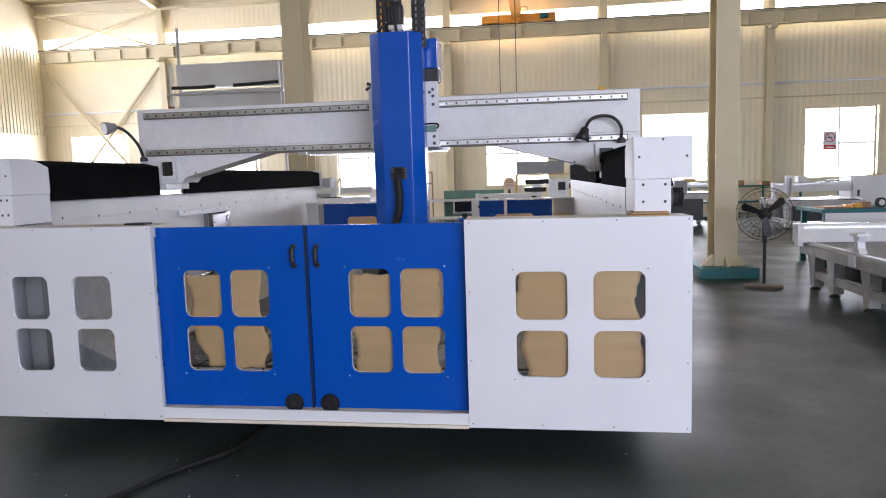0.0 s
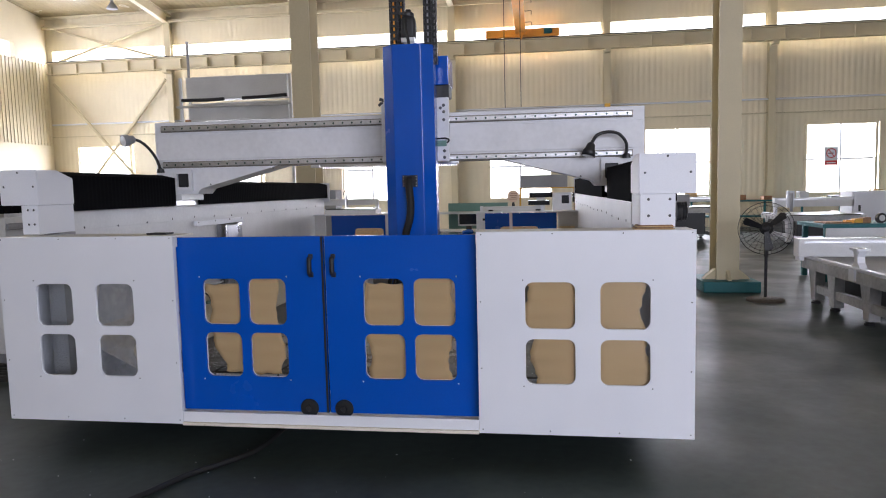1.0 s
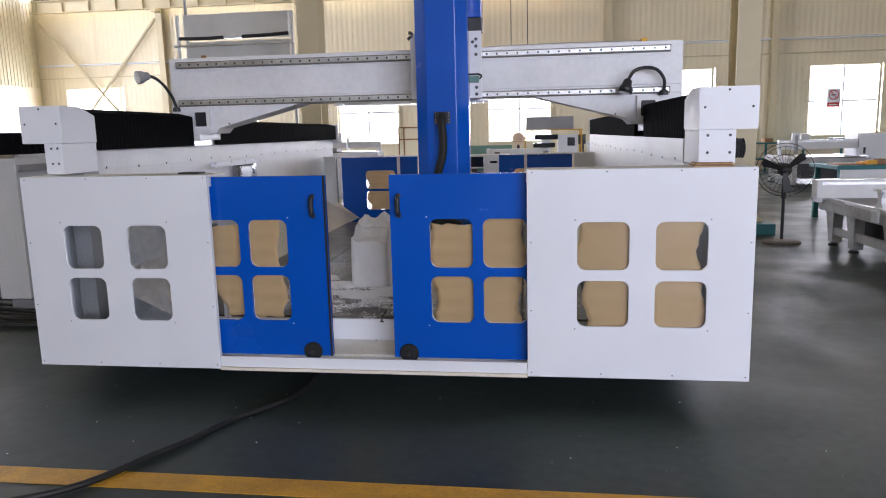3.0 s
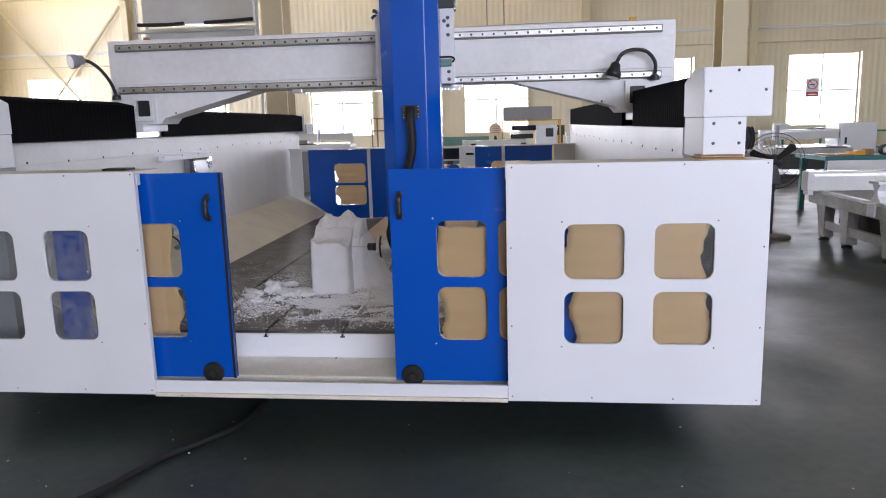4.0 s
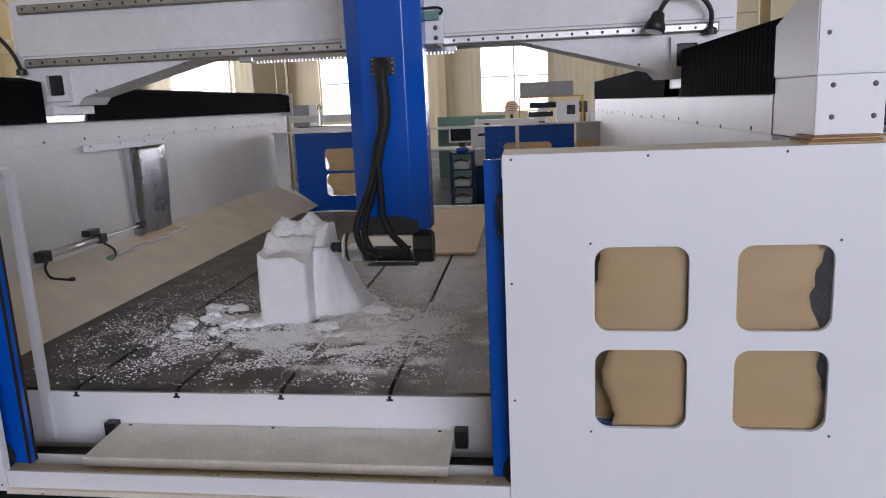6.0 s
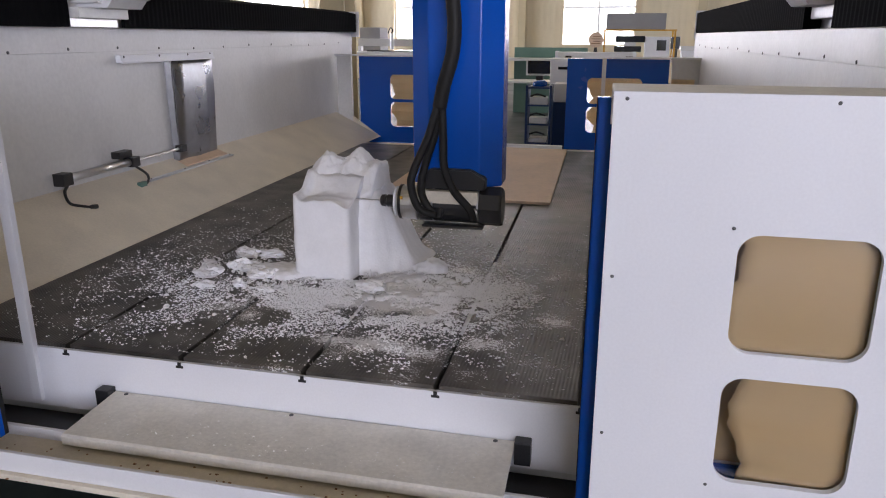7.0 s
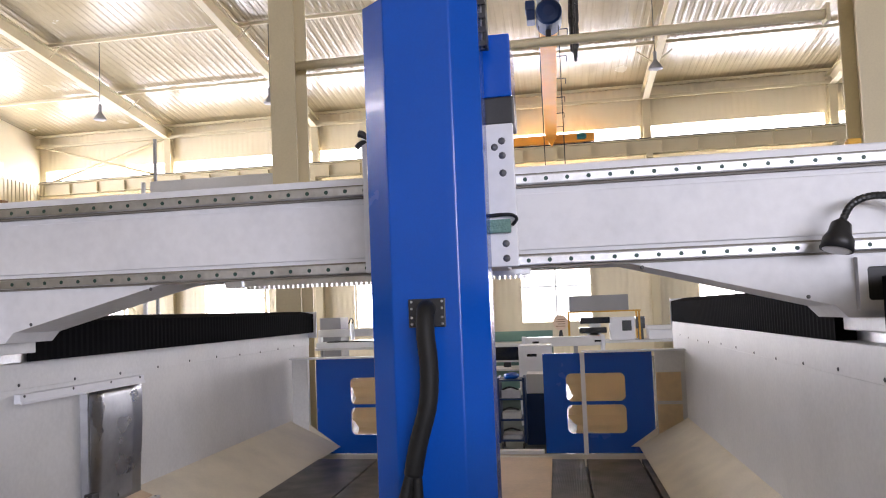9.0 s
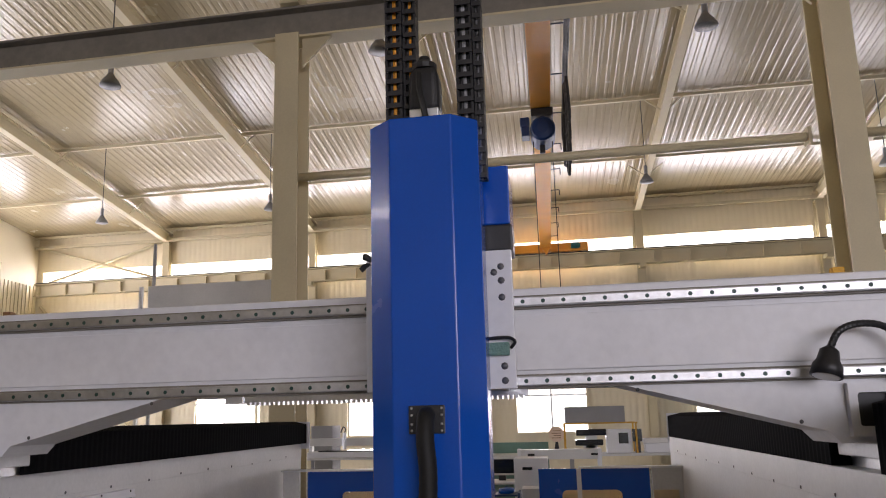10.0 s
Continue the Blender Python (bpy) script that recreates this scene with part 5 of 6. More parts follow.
        for q in range(5):
            w = r * rng.uniform(0.7, 1.3)
            verts.append(K(x + w * math.cos(a + 1.256 * q), y + w * math.sin(a + 1.256 * q), z))
        for q in range(3):
            verts.append(K(x + 0.5 * r * math.cos(a + 2.1 * q), y + 0.5 * r * math.sin(a + 2.1 * q), z + r * rng.uniform(0.4, 0.8)))
        faces += [(n, n + 1, n + 5), (n + 1, n + 2, n + 6, n + 5), (n + 2, n + 3, n + 6), (n + 3, n + 4, n + 7, n + 6), (n + 4, n, n + 5, n + 7), (n + 5, n + 6, n + 7)]
    for k in range(240):
        x, y = rng.uniform(-1.58, -0.25), rng.uniform(0.18, 0.44)
        r, n = 0.001 + 0.0025 * rng.random() ** 3, len(verts)
        z = 0.3215 + 0.04 * (y - 0.2)
        for q in range(3):
            verts.append(K(x + r * 1.4 * math.cos(2.1 * q), y + r * math.sin(2.1 * q), z))
        verts.append(K(x, y, z + r))
        faces += [(n, n + 1, n + 3), (n + 1, n + 2, n + 3), (n + 2, n, n + 3)]
    me = bpy.data.meshes.new("foam_shavings")
    me.from_pydata(verts, [], faces)
    me.materials.append(FOAM)
    tagged(new("foam_shavings", me), "white foam shavings scattered over the table", "shavings", kind="stuff")
    pl = thing("plywood_board", "pale plywood board lying on the table", "board")
    part("board", bx(-1.45, -0.30, 3.16, 5.58, TOP, TOP + 0.018, 0.002), PLY, pl)


work()

# ---- floor things near the machine ----


def floor_things():
    LIFT[0] = FLOOR_LEVEL
    c = thing("power_cable", "thick black power cable lying on the floor", "cable")
    part("cable", tube([(-1.34, 0.95, 0.02), (-1.36, 0.41, 0.02), (-1.367, 0.22, 0.02), (-1.414, 0.01, 0.02), (-1.524, -0.18, 0.02), (-1.633, -0.35, 0.02), (-1.741, -0.63, 0.02), (-1.85, -0.84, 0.02), (-2.1, -1.25, 0.02), (-2.8, -1.6, 0.02)], 0.017, 10, 8), CABLE, c, smooth=True)
    # foam specks on the floor before the machine, thickest under the panel's corner
    rng = random.Random(12)
    verts, faces = [], []
    for i in range(220):
        if i % 4:
            x, y = rng.uniform(-3.2, 3.4), rng.uniform(-2.6, 0.3)
        else:
            x, y = rng.gauss(1.10, 0.06), rng.gauss(0.78, 0.05)
        r, a, n = 0.0015 + 0.006 * rng.random() ** 4, rng.uniform(0, 6.28), len(verts)
        for q in range(4):
            verts.append(K(x + r * math.cos(a + 1.57 * q), y + 0.8 * r * math.sin(a + 1.57 * q), 0.0005))
        verts.append(K(x + 0.2 * r, y, 0.0005 + r * rng.uniform(0.4, 0.9)))
        faces += [(n + q, n + (q + 1) % 4, n + 4) for q in range(4)]
    me = bpy.data.meshes.new("floor_specks")
    me.from_pydata(verts, [], faces)
    me.materials.append(FOAM)
    tagged(new("floor_specks", me), "white foam specks scattered on the factory floor", "debris", kind="stuff")
    k = thing("cable_bundle", "loose bundle of black cables on the floor", "cable")
    rng = random.Random(2)
    for i in range(9):
        y = 1.55 + 0.09 * i
        part("cable", tube([(-5.6, y + 0.2, 0.02 + 0.012 * (i % 3)), (-4.9, y + rng.uniform(-0.1, 0.1), 0.03 + 0.02 * (i % 3)), (-4.3, y - 0.05, 0.04), (-3.7, y + rng.uniform(0, 0.2), 0.02), (-3.15, y + 0.2, 0.02)], 0.018, 8, 6), CABLE, k)
    # pedestal fan
    f = thing("pedestal_fan", "black industrial pedestal fan with a wire cage", "fan")
    x, y, z = 3.40, 6.53, 0.98
    part("base", turned((x, y, 0), (0, 0, 1), [(0, 0.24), (0.03, 0.24), (0.045, 0.2), (0.055, 0.05)], 32), surface("rusty_cast_base", (0.09, 0.07, 0.05), 0.6), f, "brown-black round base")
    part("pole", rod((x, y, 0.05), (x, y, 0.92), 0.021, 12), BLACK, f)
    part("collar", rod((x, y, 0.60), (x, y, 0.88), 0.03, 12, 0.034), BLACK, f)
    ax = Vector((-0.35, -1, 0.06)).normalized()
    hub = Vector((x, y, z)) + ax * 0.12
    part("motor", turned(Vector((x, y, z)) - ax * 0.16, ax, [(0, 0.05), (0.03, 0.085), (0.2, 0.085), (0.24, 0.05)], 20), BLACK, f)
    side = ax.cross(Vector((0, 0, 1))).normalized()
    up = side.cross(ax)
    for b in range(3):
        a = radians(20 + 120 * b)
        d = side * math.cos(a) + up * math.sin(a)
        e = ax.cross(d)
        bm = bmesh.new()
        vs = [bm.verts.new(hub + d * s + e * w + ax * tw) for s, w, tw in ((0.04, -0.025, 0.012), (0.28, -0.055, 0.03), (0.30, 0.01, 0.0), (0.27, 0.05, -0.03), (0.04, 0.025, -0.012))]
        bm.faces.new(vs)
        got = bmesh.ops.extrude_face_region(bm, geom=bm.faces[:])
        for v in got["geom"]:
            if isinstance(v, bmesh.types.BMVert):
                v.co += ax * 0.004
        part("blade", bm, BLACK, f)
    part("hub", turned(hub - ax * 0.03, ax, [(0, 0.05), (0.06, 0.05), (0.08, 0.02)], 16), BLACK, f)
    cage = bmesh.new()
    for off, r in ((0.0, 0.345), (0.07, 0.30), (-0.07, 0.30), (0.09, 0.2), (-0.09, 0.2)):
        cc = hub + ax * off
        pts = [cc + r * (math.cos(2 * math.pi * i / 40) * side + math.sin(2 * math.pi * i / 40) * up) for i in range(41)]
        for p, q in zip(pts, pts[1:]):
            rod(p, q, 0.0045 if off == 0 else 0.0016, 4, bm=cage)
    for i in range(28):
        a = 2 * math.pi * i / 28
        d = side * math.cos(a) + up * math.sin(a)
        for s in (1, -1):
            rod(hub + d * 0.06 + ax * 0.1 * s, hub + d * 0.30 + ax * 0.07 * s, 0.0015, 3, bm=cage)
            rod(hub + d * 0.30 + ax * 0.07 * s, hub + d * 0.345, 0.0015, 3, bm=cage)
    part("wire_cage", cage, BLACK, f)


floor_things()


def router(label, u, y, w, d, top, gx, beam, legs=3, gantry_at=0.0, leg_at=None):
    """A flat-bed router: bed, splayed legs, table and a low gantry."""
    r = thing("flatbed_router", label, "router machine", "other machines")
    part("bed_frame", bx(u, u + w, y, y + d, top - 0.13, top, 0.008), SHADE_GREY, r)
    # black block added under the bed in place of the shade there
    part("under_shade", bx(u + 0.3, u + w - 0.3, y + 0.15, y + d - 0.2, 0.2, top - 0.131), BLACK, r, "black block standing in for the shade under the bed")
    part("bed_top", bx(u + 0.12, u + w - 0.1, y + 0.1, y + d - 0.1, top, top + 0.025, 0.003), TABLE if d < 3 else GREY, r)
    part("side_rail", bx(u + 0.02, u + 0.08, y + 0.02, y + d - 0.02, top, top + 0.04, 0.004), STEEL, r)
    part("side_rail", bx(u + w - 0.08, u + w - 0.02, y + 0.02, y + d - 0.02, top, top + 0.04, 0.004), STEEL, r)
    for s in (0, 1):
        ux = u + 0.06 if s == 0 else u + w - 0.16
        for yy in leg_at or [y + 0.18 + (d - 0.5) * k / max(1, legs - 1) for k in range(legs)]:
            bm = prism([(yy - 0.09, 0.05), (yy + 0.05, 0.05), (yy + 0.08, 0.22), (yy + 0.16, top - 0.131), (yy - 0.10, top - 0.131), (yy - 0.09, 0.25)], "x", ux, ux + 0.12)
            lg = part("leg", bm, SHADE_GREY, r)
            part("foot", turned((ux + 0.05, yy, 0), (0, 0, 1), [(0, 0.06), (0.02, 0.06), (0.05, 0.02)], 12), BLACK, lg)
        part("stretcher", bx(ux + 0.02, ux + 0.08, y + 0.2, y + d - 0.25, 0.15, 0.25, 0.004), SHADE_GREY, r)
    gy = y + gantry_at
    # the dimmer white stands for shade on the beam
    g = part("gantry_beam", bx(u - 0.12, u + w + 0.12, gy, gy + 0.2, top + beam[0], top + beam[1], 0.008), WHITE_DIM, r)
    part("beam_rail", bx(u - 0.05, u + w + 0.05, gy - 0.012, gy, top + beam[1] - 0.06, top + beam[1] - 0.03), STEEL, g)
    for ux in (u - 0.1, u + w + 0.04):
        part("gantry_foot", bx(ux, ux + 0.06, gy + 0.02, gy + 0.18, top - 0.02, top + beam[0]), WHITE, g)
    if gx is not None:
        h = part("spindle_head", bx(gx - 0.09, gx + 0.09, gy - 0.11, gy - 0.013, top + beam[0] - 0.02, top + beam[1] + 0.18, 0.01), WHITE, r)
        part("spindle_motor", rod((gx, gy - 0.15, top + 0.1), (gx, gy - 0.15, top + beam[1] + 0.12), 0.04, 12), GREY, h)
    return r


def neighbours():
    router("large white flatbed router with splayed legs and a bed greyed for shade", 3.87, 3.55, 2.3, 3.05, 0.58, None, (0.03, 0.27), 4, 2.8, [3.9, 4.72, 5.70, 6.34])
    st = thing("rail_stand", "white cast bracket standing on the router's edge", "bracket")
    part("stand", prism([(4.80, 0.621), (5.02, 0.621), (5.0, 0.645), (4.96, 0.68), (4.95, 0.74), (4.99, 0.80), (5.0, 0.81), (4.82, 0.81), (4.83, 0.80), (4.87, 0.74), (4.86, 0.68), (4.82, 0.645)], "x", 3.89, 3.97), WHITE, st)
    part("foot_block", bx(3.845, 3.868, 4.83, 4.99, 0.47, 0.60, 0.004), WHITE, st)
    part("cap", bx(3.86, 4.0, 4.80, 5.02, 0.81, 0.84, 0.006), WHITE, st)
    # teal bench with odds and ends
    b = thing("teal_bench", "long teal steel bench with a white apron", "bench")
    part("bench_top", bx(4.80, 8.6, 8.5, 9.7, 0.86, 0.92, 0.006), TEAL, b)
    part("apron", bx(4.86, 8.5, 8.53, 8.56, 0.70, 0.859), WHITE_DIM, b)
    for x in (4.90, 6.5, 8.5):
        for y in (8.62, 9.6):
            part("leg", bx(x - 0.04, x + 0.04, y - 0.04, y + 0.04, 0, 0.859), TEAL, b)
    s = thing("dark_board", "thin dark offcut boards on the teal bench", "board")
    part("board", bx(4.9, 5.3, 8.7, 9.2, 0.921, 0.94), WOOD, s)
    cl = thing("hose_reel", "small black and silver reel on the teal bench", "reel")
    part("rim", turned((5.72, 8.75, 1.0), (0.2, -1, 0), [(0, 0.08), (0.06, 0.08)], 20), BLACK, cl)
    part("face", turned((5.732, 8.69, 1.0), (0.2, -1, 0), [(0.001, 0.05), (0.006, 0.045)], 16), ALU, cl)
    for i, (x, col) in enumerate(((5.25, ORANGE), (5.38, YELLOW), (5.5, WOOD))):
        o = thing("tool_offcut", "small offcut lying on the teal bench", "offcut", "bench clutter")
        part("offcut", bx(x, x + 0.12, 8.8, 8.95, 0.921, 0.97 + 0.02 * i, 0.006), col, o)
    # white control cabinet
    c = thing("control_cabinet", "white steel control cabinet with a dark handle", "cabinet")
    part("body", bx(8.48, 9.4, 17.0, 17.8, 0.06, 1.32, 0.012), WHITE, c)
    d = part("door", bx(8.52, 9.36, 16.97, 16.998, 0.12, 1.28, 0.006), WHITE, c)
    part("handle", bx(8.62, 8.67, 16.94, 16.969, 0.80, 0.96, 0.004), BLACK, d)
    part("plinth", bx(8.52, 9.36, 17.03, 17.77, 0, 0.058), BLACK, c)
    router("white flatbed router with a raised spindle in the far bay", 6.7, 16.4, 1.9, 2.2, 0.72, 6.95, (0.22, 0.46), 2, 0.6)
    router("white flatbed router by the back wall", 3.6, 17.6, 1.7, 2.0, 0.92, None, (0.16, 0.3), 2, 0.9)
    router("white flatbed router further down the hall", 11.4, 14.6, 2.2, 2.6, 0.80, 12.4, (0.25, 0.5), 2, 0.6)
    p = thing("grey_monitor_box", "small grey box standing on the far router", "box")
    part("box", bx(4.3, 4.65, 18.1, 18.4, 0.946, 1.30, 0.02), GREY, p)
    # teal shelving along the wall with boxes
    sh = thing("teal_shelf", "low teal steel shelving along the back wall", "shelf")
    part("shelf_top", bx(4.4, 13.0, 23.2, 23.9, 0.95, 1.0), TEAL, sh)
    part("shelf_low", bx(4.4, 13.0, 23.2, 23.9, 0.42, 0.47), TEAL, sh)
    for k in range(8):
        x = 4.5 + 1.2 * k
        part("shelf_post", bx(x - 0.03, x + 0.03, 23.2, 23.26, 0, 0.949), TEAL, sh)
    rng = random.Random(5)
    for k in range(7):
        x = 4.7 + 1.15 * k + rng.uniform(-0.3, 0.3)
        o = thing("storage_box", "small cardboard and metal boxes on the teal shelving", "box", "shelf boxes")
        part("box", bx(x, x + rng.uniform(0.25, 0.45), 23.3, 23.7, 1.001, 1.001 + rng.uniform(0.08, 0.30), 0.01), rng.choice((KRAFT, WOOD, GREY, WHITE_DIM, BLACK)), o)
    # sign on the window
    g = thing("no_smoking_sign", "white no-smoking sign with a red strip on the window", "sign")
    cx, cz = 10.78, 2.52
    part("plate", bx(cx - 0.22, cx + 0.22, 24.9, 24.925, cz - 0.36, cz + 0.28, 0.004), WHITE, g)
    part("ring", loft(bmesh.new(), [ring((cx, 24.899 - 0.004 * i, cz + 0.06), (0, -1, 0), r, 32) for i, r in ((0, 0.17), (1, 0.17), (1, 0.14), (0, 0.14))], cap=False), RED, g)
    part("slash", prism([(cx - 0.13, cz + 0.21), (cx - 0.10, cz + 0.21), (cx + 0.13, cz - 0.08), (cx + 0.10, cz - 0.08)], "y", 24.894, 24.899), RED, g)
    part("cigarette", bx(cx - 0.10, cx + 0.08, 24.895, 24.8988, cz + 0.04, cz + 0.075), BLACK, g)
    rd = part("red_strip", bx(cx - 0.20, cx + 0.20, 24.894, 24.899, cz - 0.36, cz - 0.20), RED, g)
    part("text_bar", bx(cx - 0.15, cx + 0.15, 24.890, 24.8935, cz - 0.30, cz - 0.26), WHITE, rd)
    # far middle: desks, engraver, shelf and clutter seen over the rear doors
    t = thing("far_workbench", "long white workbench at the far end of the aisle", "bench")
    part("bench_top", bx(-4.9, 2.2, 12.8, 13.6, 1.02, 1.06, 0.006), WHITE_DIM, t)
    for x in (-4.8, -2.9, 0.1, 2.1):
        for y in (12.86, 13.54):
            part("leg", bx(x - 0.03, x + 0.03, y - 0.03, y + 0.03, 0, 1.019), GREY, t)
    part("back_board", bx(-1.7, -0.3, 13.62, 13.66, 0.0, 1.25), GREENP, t, "dusty green back panel")
    d = thing("wooden_disc", "round wooden disc with dark scratches on a small stand", "disc")
    part("disc", turned((-0.15, 12.95, 1.40), (0, -1, 0), [(0, 0.135), (0.03, 0.135)], 28), PLY, d)
    part("stand", prism([(-0.21, 1.06), (-0.09, 1.06), (-0.13, 1.27), (-0.17, 1.27)], "y", 12.92, 12.95), BLACK, d)
    for k in range(4):
        part("scratch", bx(-0.23 + 0.03 * (k % 2), -0.07, 12.9165, 12.9195, 1.33 + 0.04 * k, 1.342 + 0.04 * k), WOOD, d)
    e = thing("grey_foam_slab", "long pale grey slab on a yellow rack", "slab")
    part("slab", bx(0.02, 1.05, 13.0, 13.5, 1.585, 1.86, 0.01), GREY, e)
    k = thing("yellow_rack", "thin yellow steel rack over the bench", "rack")
    part("rack_bar", bx(-0.02, 1.25, 12.98, 13.02, 1.56, 1.583), YELLOW, k)
    part("rack_bar", bx(-0.02, 1.25, 13.46, 13.5, 1.56, 1.583), YELLOW, k)
    for x in (0.0, 1.22):
        for y in (12.99, 13.48):
            part("rack_post", bx(x - 0.015, x + 0.015, y - 0.015, y + 0.015, 1.061, 1.559), YELLOW, k)
    for x0, x1, z0, z1 in ((0.2, 0.72, 1.36, 1.47), (0.18, 0.66, 1.19, 1.29)):
        q = thing("flat_screen_box", "black flat box on a thin stand", "box", "bench boxes")
        part("case", bx(x0, x1, 13.1, 13.35, z0, z1, 0.01), SCREEN, q)
        part("stand", bx((x0 + x1) / 2 - 0.1, (x0 + x1) / 2 + 0.1, 13.15, 13.3, 1.061, z0 - 0.001), WHITE_DIM, q)
    q = thing("white_engraver", "small white boxed engraving machine with a dark window", "engraver")
    part("body", bx(0.72, 1.14, 13.0, 13.4, 1.061, 1.46, 0.015), WHITE, q)
    part("window", bx(0.92, 1.08, 12.985, 12.999, 1.22, 1.40), SCREEN, q)
    q = thing("dark_monitor", "dark monitor at the end of the bench", "monitor")
    part("screen", bx(1.16, 1.32, 13.05, 13.1, 1.25, 1.46, 0.006), SCREEN, q)
    part("foot", bx(1.2, 1.28, 13.0, 13.15, 1.061, 1.249), BLACK, q)
    q = thing("white_printer", "low white printer with paper", "printer")
    part("body", bx(1.36, 1.85, 12.95, 13.3, 1.061, 1.22, 0.012), WHITE, q)
    part("lid", bx(1.34, 1.87, 13.0, 13.3, 1.221, 1.30, 0.01), WHITE_DIM, q)
    q = thing("white_router_bridge", "low white router bridge with dark grip slots in the aisle", "router machine")
    part("beam", bx(-0.74, 0.50, 11.0, 11.22, 1.075, 1.22, 0.01), WHITE_DIM, q)
    for x in (-0.60, 0.34):
        part("grip_slot", bx(x, x + 0.10, 10.99, 10.999, 1.13, 1.16, 0.003), SCREEN, q)
    for x in (-0.76, 0.44):
        part("cheek", prism([(10.96, 0.80), (11.30, 0.80), (11.24, 1.23), (10.99, 1.23)], "x", x, x + 0.05), WHITE, q)
    part("table", bx(-0.72, 0.46, 10.72, 12.1, 0.70, 0.80, 0.008), WHITE_DIM, q)
    for x in (-0.66, 0.36):
        for y in (10.8, 11.95):
            part("leg", bx(x, x + 0.07, y, y + 0.07, 0.0, 0.699), GREY, q)
    # engraver on the other end of the bench
    q = thing("bench_router", "small white bench router with a silver spindle", "router machine")
    part("base", bx(-4.7, -3.3, 12.86, 13.5, 1.061, 1.16, 0.01), WHITE, q)
    part("bed", bx(-4.5, -3.4, 12.9, 13.45, 1.161, 1.18), SCREEN, q)
    part("gantry_beam", bx(-4.72, -3.28, 13.05, 13.15, 1.26, 1.40, 0.008), WHITE_DIM, q)
    for x in (-4.72, -3.34):
        part("cheek", bx(x, x + 0.06, 13.02, 13.18, 1.161, 1.259, 0.004), WHITE, q)
    h = part("spindle", rod((-4.02, 12.99, 1.20), (-4.02, 12.99, 1.50), 0.035, 14), ALU, q)
    part("spindle_hose", tube([(-4.02, 12.99, 1.5), (-4.0, 12.99, 1.56), (-4.06, 13.05, 1.6), (-4.12, 13.1, 1.5)], 0.012, 6), CABLE, h)
    q = thing("grey_cabinet", "dark grey steel cabinet behind the bench", "cabinet")
    part("body", bx(-5.05, -4.6, 14.2, 14.8, 0, 1.62, 0.01), GREY, q)
    q = thing("tube_rack", "thin rusty tube rack on the floor by the windows", "rack")
    for x in (-3.1, -2.2):
        for y in (14.6, 15.4):
            part("post", bx(x - 0.015, x + 0.015, y - 0.015, y + 0.015, 0, 1.72), WOOD, q)
    for y in (14.6, 15.4):
        part("bar", bx(-3.084, -2.216, y - 0.015, y + 0.015, 1.4, 1.43), WOOD, q)
        part("bar", bx(-3.084, -2.216, y - 0.015, y + 0.015, 1.69, 1.72), WOOD, q)
    # desk with monitor and tower in the gap
    q = thing("computer_desk", "white desk at the end of the aisle", "desk")
    part("desk_top", bx(-1.7, -0.45, 11.0, 11.7, 0.72, 0.75, 0.005), WHITE_DIM, q)
    for x in (-1.66, -0.5):
        part("desk_leg", bx(x - 0.02, x + 0.02, 11.05, 11.65, 0, 0.719), WHITE_DIM, q)
    m = thing("monitor", "black desktop monitor in a white bezel", "monitor")
    part("bezel", bx(-1.25, -0.80, 11.35, 11.40, 0.83, 1.10, 0.008), WHITE_DIM, m)
    part("screen", bx(-1.22, -0.83, 11.343, 11.349, 0.86, 1.07), SCREEN, m)
    part("stand", bx(-1.08, -0.97, 11.36, 11.48, 0.751, 0.829), BLACK, m)
    m = thing("white_machine_box", "white boxy machine housing beside the desk", "machine box")
    part("body", bx(-0.78, -0.30, 10.2, 10.7, 0.0, 1.14, 0.015), WHITE, m)
    part("slot", bx(-0.66, -0.52, 10.19, 10.199, 0.98, 1.02), SCREEN, m)
    m = thing("white_carton", "white carton standing in the aisle", "carton")
    part("carton", bx(-0.62, -0.28, 8.7, 9.1, 0.62, 0.86, 0.008), WHITE, m)
    part("pedestal", bx(-0.64, -0.26, 8.68, 9.12, 0.0, 0.619), BLUE_DULL, m, "dark blue pedestal")
    # blue tool trolley
    q = thing("tool_trolley", "dark blue tool trolley with open shelves", "trolley")
    a, b = -0.95, -0.62
    for x in (a, b - 0.03):
        part("side", bx(x, x + 0.03, 8.2, 8.6, 0.1, 0.86, 0.004), BLUE_DULL, q)
    for z in (0.12, 0.36, 0.6, 0.82):
        part("shelf", bx(a + 0.031, b - 0.031, 8.2, 8.6, z, z + 0.02), BLUE_DULL, q)
    for i, z in enumerate((0.141, 0.381, 0.621)):
        o = thing("paper_stack", "white papers and parts lying on a trolley shelf", "papers", "trolley load")
        part("folder", bx(a + 0.05, b - 0.06, 8.24, 8.5, z, z + 0.05 + 0.02 * i), WHITE_DIM, o)
        part("tool", tube([(a + 0.06, 8.25, z + 0.1), (a + 0.15, 8.22, z + 0.13), (b - 0.08, 8.26, z + 0.1)], 0.012, 6), BLACK, o)
    for x in (a + 0.04, b - 0.04):
        for y in (8.25, 8.55):
            part("castor", turned((x - 0.012, y, 0.05), (1, 0, 0), [(0, 0.05), (0.024, 0.05)], 14), BLACK, q)
    o = thing("blue_cap", "crumpled blue cap on the trolley", "cap")
    bm = bmesh.new()
    bmesh.ops.create_icosphere(bm, subdivisions=2, radius=1)
    for v in bm.verts:
        kk = 1 + 0.2 * noise.noise(v.co * 2)
        v.co = Vector((-0.78 + v.co.x * 0.1 * kk, 8.35 + v.co.y * 0.09 * kk, max(0.841, 0.87 + v.co.z * 0.05 * kk)))
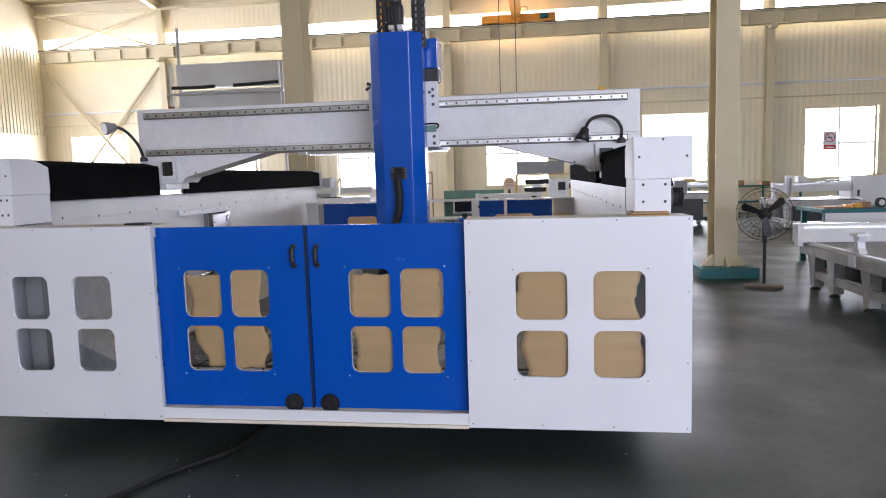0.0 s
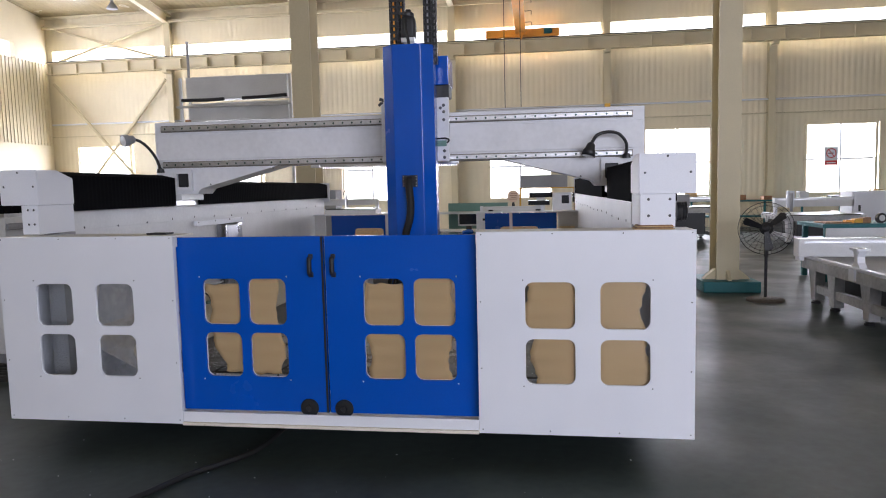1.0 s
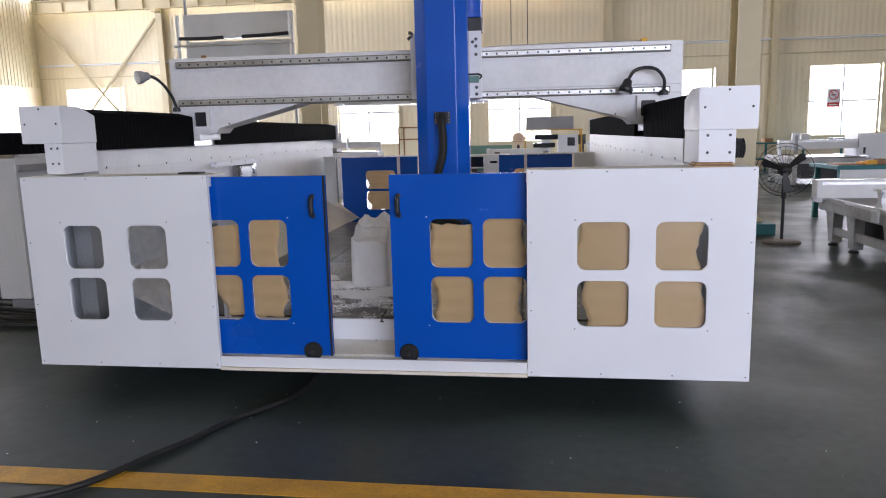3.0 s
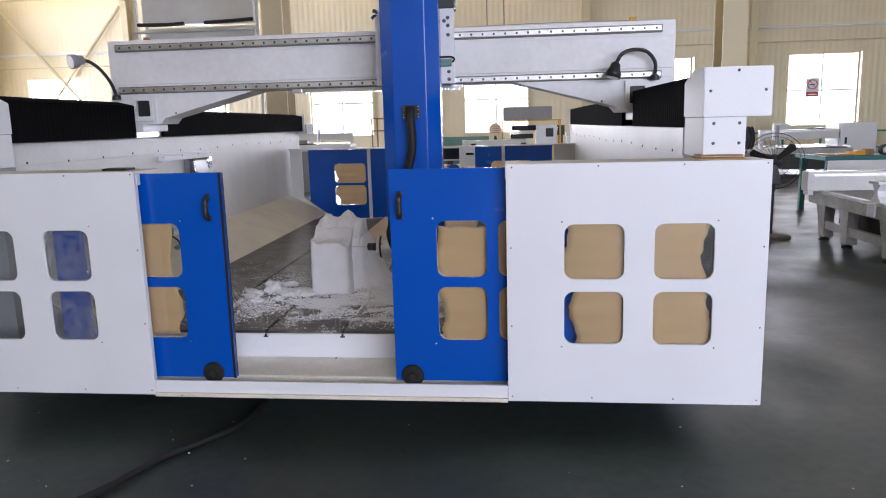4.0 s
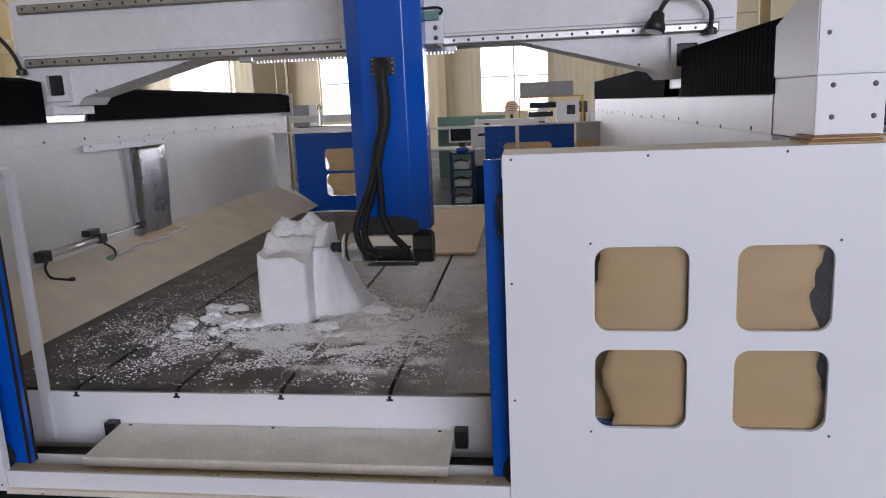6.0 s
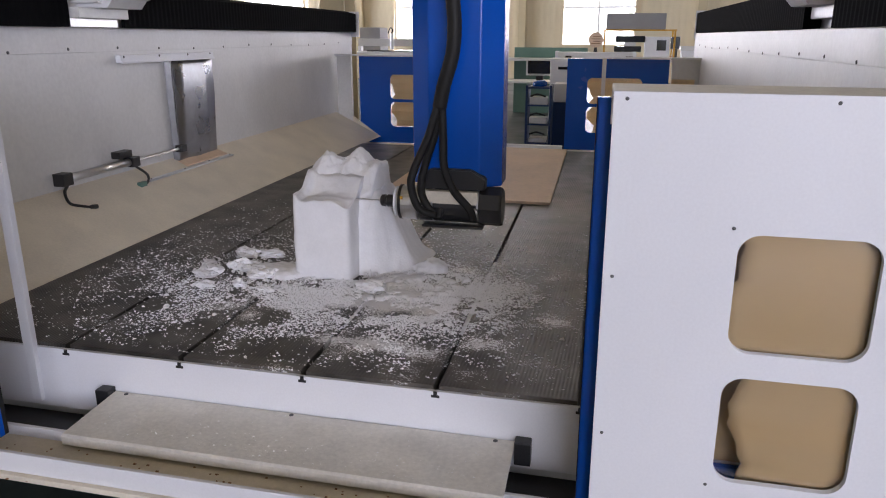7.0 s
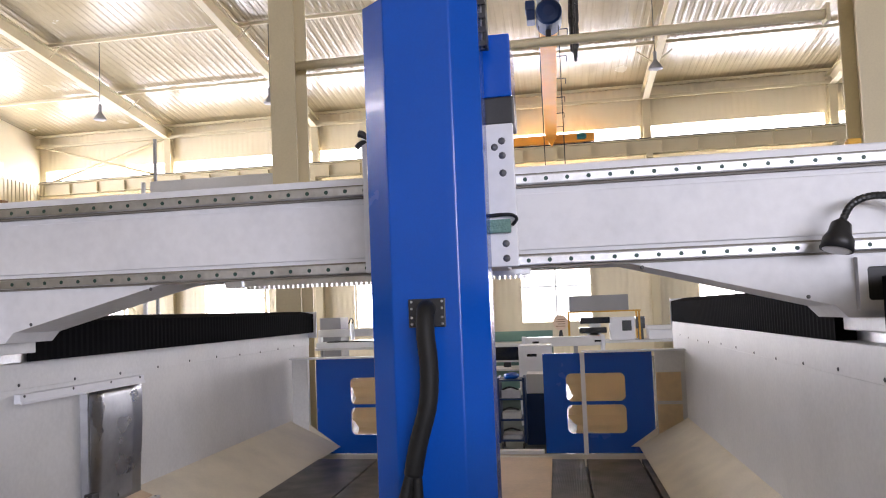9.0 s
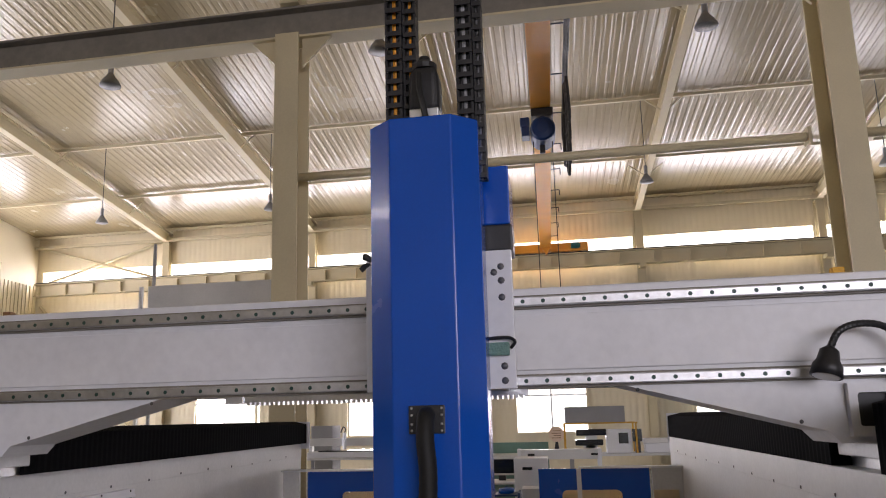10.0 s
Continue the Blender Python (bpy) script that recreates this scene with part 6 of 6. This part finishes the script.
    part("cap", bm, BLUE, o)
    # tall white gantry behind the column
    q = thing("tall_gantry", "tall white machine gantry with black bellows tubes", "machine gantry")
    part("panel", bx(-6.42, -4.36, 10.0, 10.25, 3.42, 3.86, 0.01), WHITE_DIM, q)
    part("lower_panel", bx(-6.42, -4.36, 10.05, 10.25, 3.02, 3.36, 0.01), WHITE_DIM, q)
    part("rail", bx(-6.62, -4.25, 9.93, 9.99, 3.27, 3.31, 0.005), ALU, q)
    part("bellows_tube", tube([(-6.5, 9.95, 3.42), (-6.0, 9.95, 3.41), (-5.62, 9.95, 3.42)], 0.03, 10, 12, wave=0.15), BLACK, q)
    part("bellows_tube", tube([(-5.25, 9.95, 3.42), (-4.8, 9.95, 3.43), (-4.35, 9.95, 3.45)], 0.03, 10, 12, wave=0.15), BLACK, q)
    for x in (-6.55, -4.30):
        part("post", bx(x - 0.025, x + 0.025, 10.0, 10.06, 0.0, 3.86, 0.006), WHITE_DIM, q)
    part("column", bx(-6.5, -6.46, 10.26, 10.30, 0, 4.6), GREY, q)
    # neighbouring machine
    q = thing("neighbour_machine", "second white carving machine with black bellows alongside", "machine")
    part("side_wall", bx(-4.75, -4.45, 2.0, 8.0, 0.15, 1.42, 0.01), WHITE_DIM, q)
    part("cover_strip", bx(-4.44, -4.42, 2.0, 8.0, 1.30, 1.36), GREY, q)
    rings = []
    for kq in range(121):
        oo = 0.012 * (kq % 2)
        y = 2.0 + 0.05 * kq
        rings.append([Vector((-4.75 + oo, y, 1.45)), Vector((-4.45 - oo, y, 1.45)), Vector((-4.45 - oo, y, 1.64 - oo)), Vector((-4.75 + oo, y, 1.64 - oo))])
    part("bellows", loft(bmesh.new(), rings), BELLOWS, q)
    part("bellows_seat", bx(-4.75, -4.45, 2.0, 8.0, 1.42, 1.45), STEEL, q)
    part("front_panel", bx(-7.5, -4.78, 3.6, 3.63, 0.2, 1.36, 0.004), WHITE, q)
    part("front_post", bx(-5.9, -5.75, 3.5, 3.59, 0.0, 1.5, 0.006), WHITE, q)
    part("foot_plinth", bx(-4.72, -4.48, 2.1, 7.9, 0.0, 0.149), GREY, q)
    LIFT[0] = 0.0


neighbours()


def motions():
    """The doors slide apart, and the column works up and down."""
    walk(door_l, [(0, pose(0, 0, 0)), (1.9, pose(0, 0, 0)), (2.2, pose(-0.04, 0, 0)), (2.5, pose(-0.11, 0, 0)), (2.7, pose(-0.157, 0, 0)), (3.4, pose(-0.335, 0, 0)), (4.0, pose(-0.493, 0, 0)),
                  (4.5, pose(-0.63, 0, 0)), (5.0, pose(-0.785, 0, 0)), (5.2, pose(-0.845, 0, 0)), (5.4, pose(-0.85, 0, 0)), (10, pose(-0.85, 0, 0))])
    walk(door_r, [(0, pose(0, 0, 0)), (2.0, pose(0.003, 0, 0)), (2.5, pose(0.035, 0, 0)), (2.7, pose(0.071, 0, 0)), (3.4, pose(0.212, 0, 0)), (4.0, pose(0.337, 0, 0)), (4.5, pose(0.446, 0, 0)),
                  (5.0, pose(0.552, 0, 0)), (5.2, pose(0.633, 0, 0)), (5.8, pose(0.80, 0, 0)), (6.2, pose(0.867, 0, 0)), (6.4, pose(0.871, 0, 0)), (10, pose(0.871, 0, 0))])
    walk(column, [(t, pose(0, 0, z)) for t, z in ((0, -0.043), (0.5, -0.025), (1, -0.004), (1.5, 0.022), (2, 0.040), (2.4, 0.038), (2.7, 0.024), (3.4, -0.02), (4.0, -0.037), (4.5, -0.023), (5.0, 0.0), (5.5, 0.022),
                                                  (6.0, 0.038), (6.4, 0.038), (7.0, 0.0), (7.5, -0.022), (8.0, -0.03), (8.5, -0.018), (9.0, 0.004), (9.5, 0.039), (10.0, 0.053))])


motions()
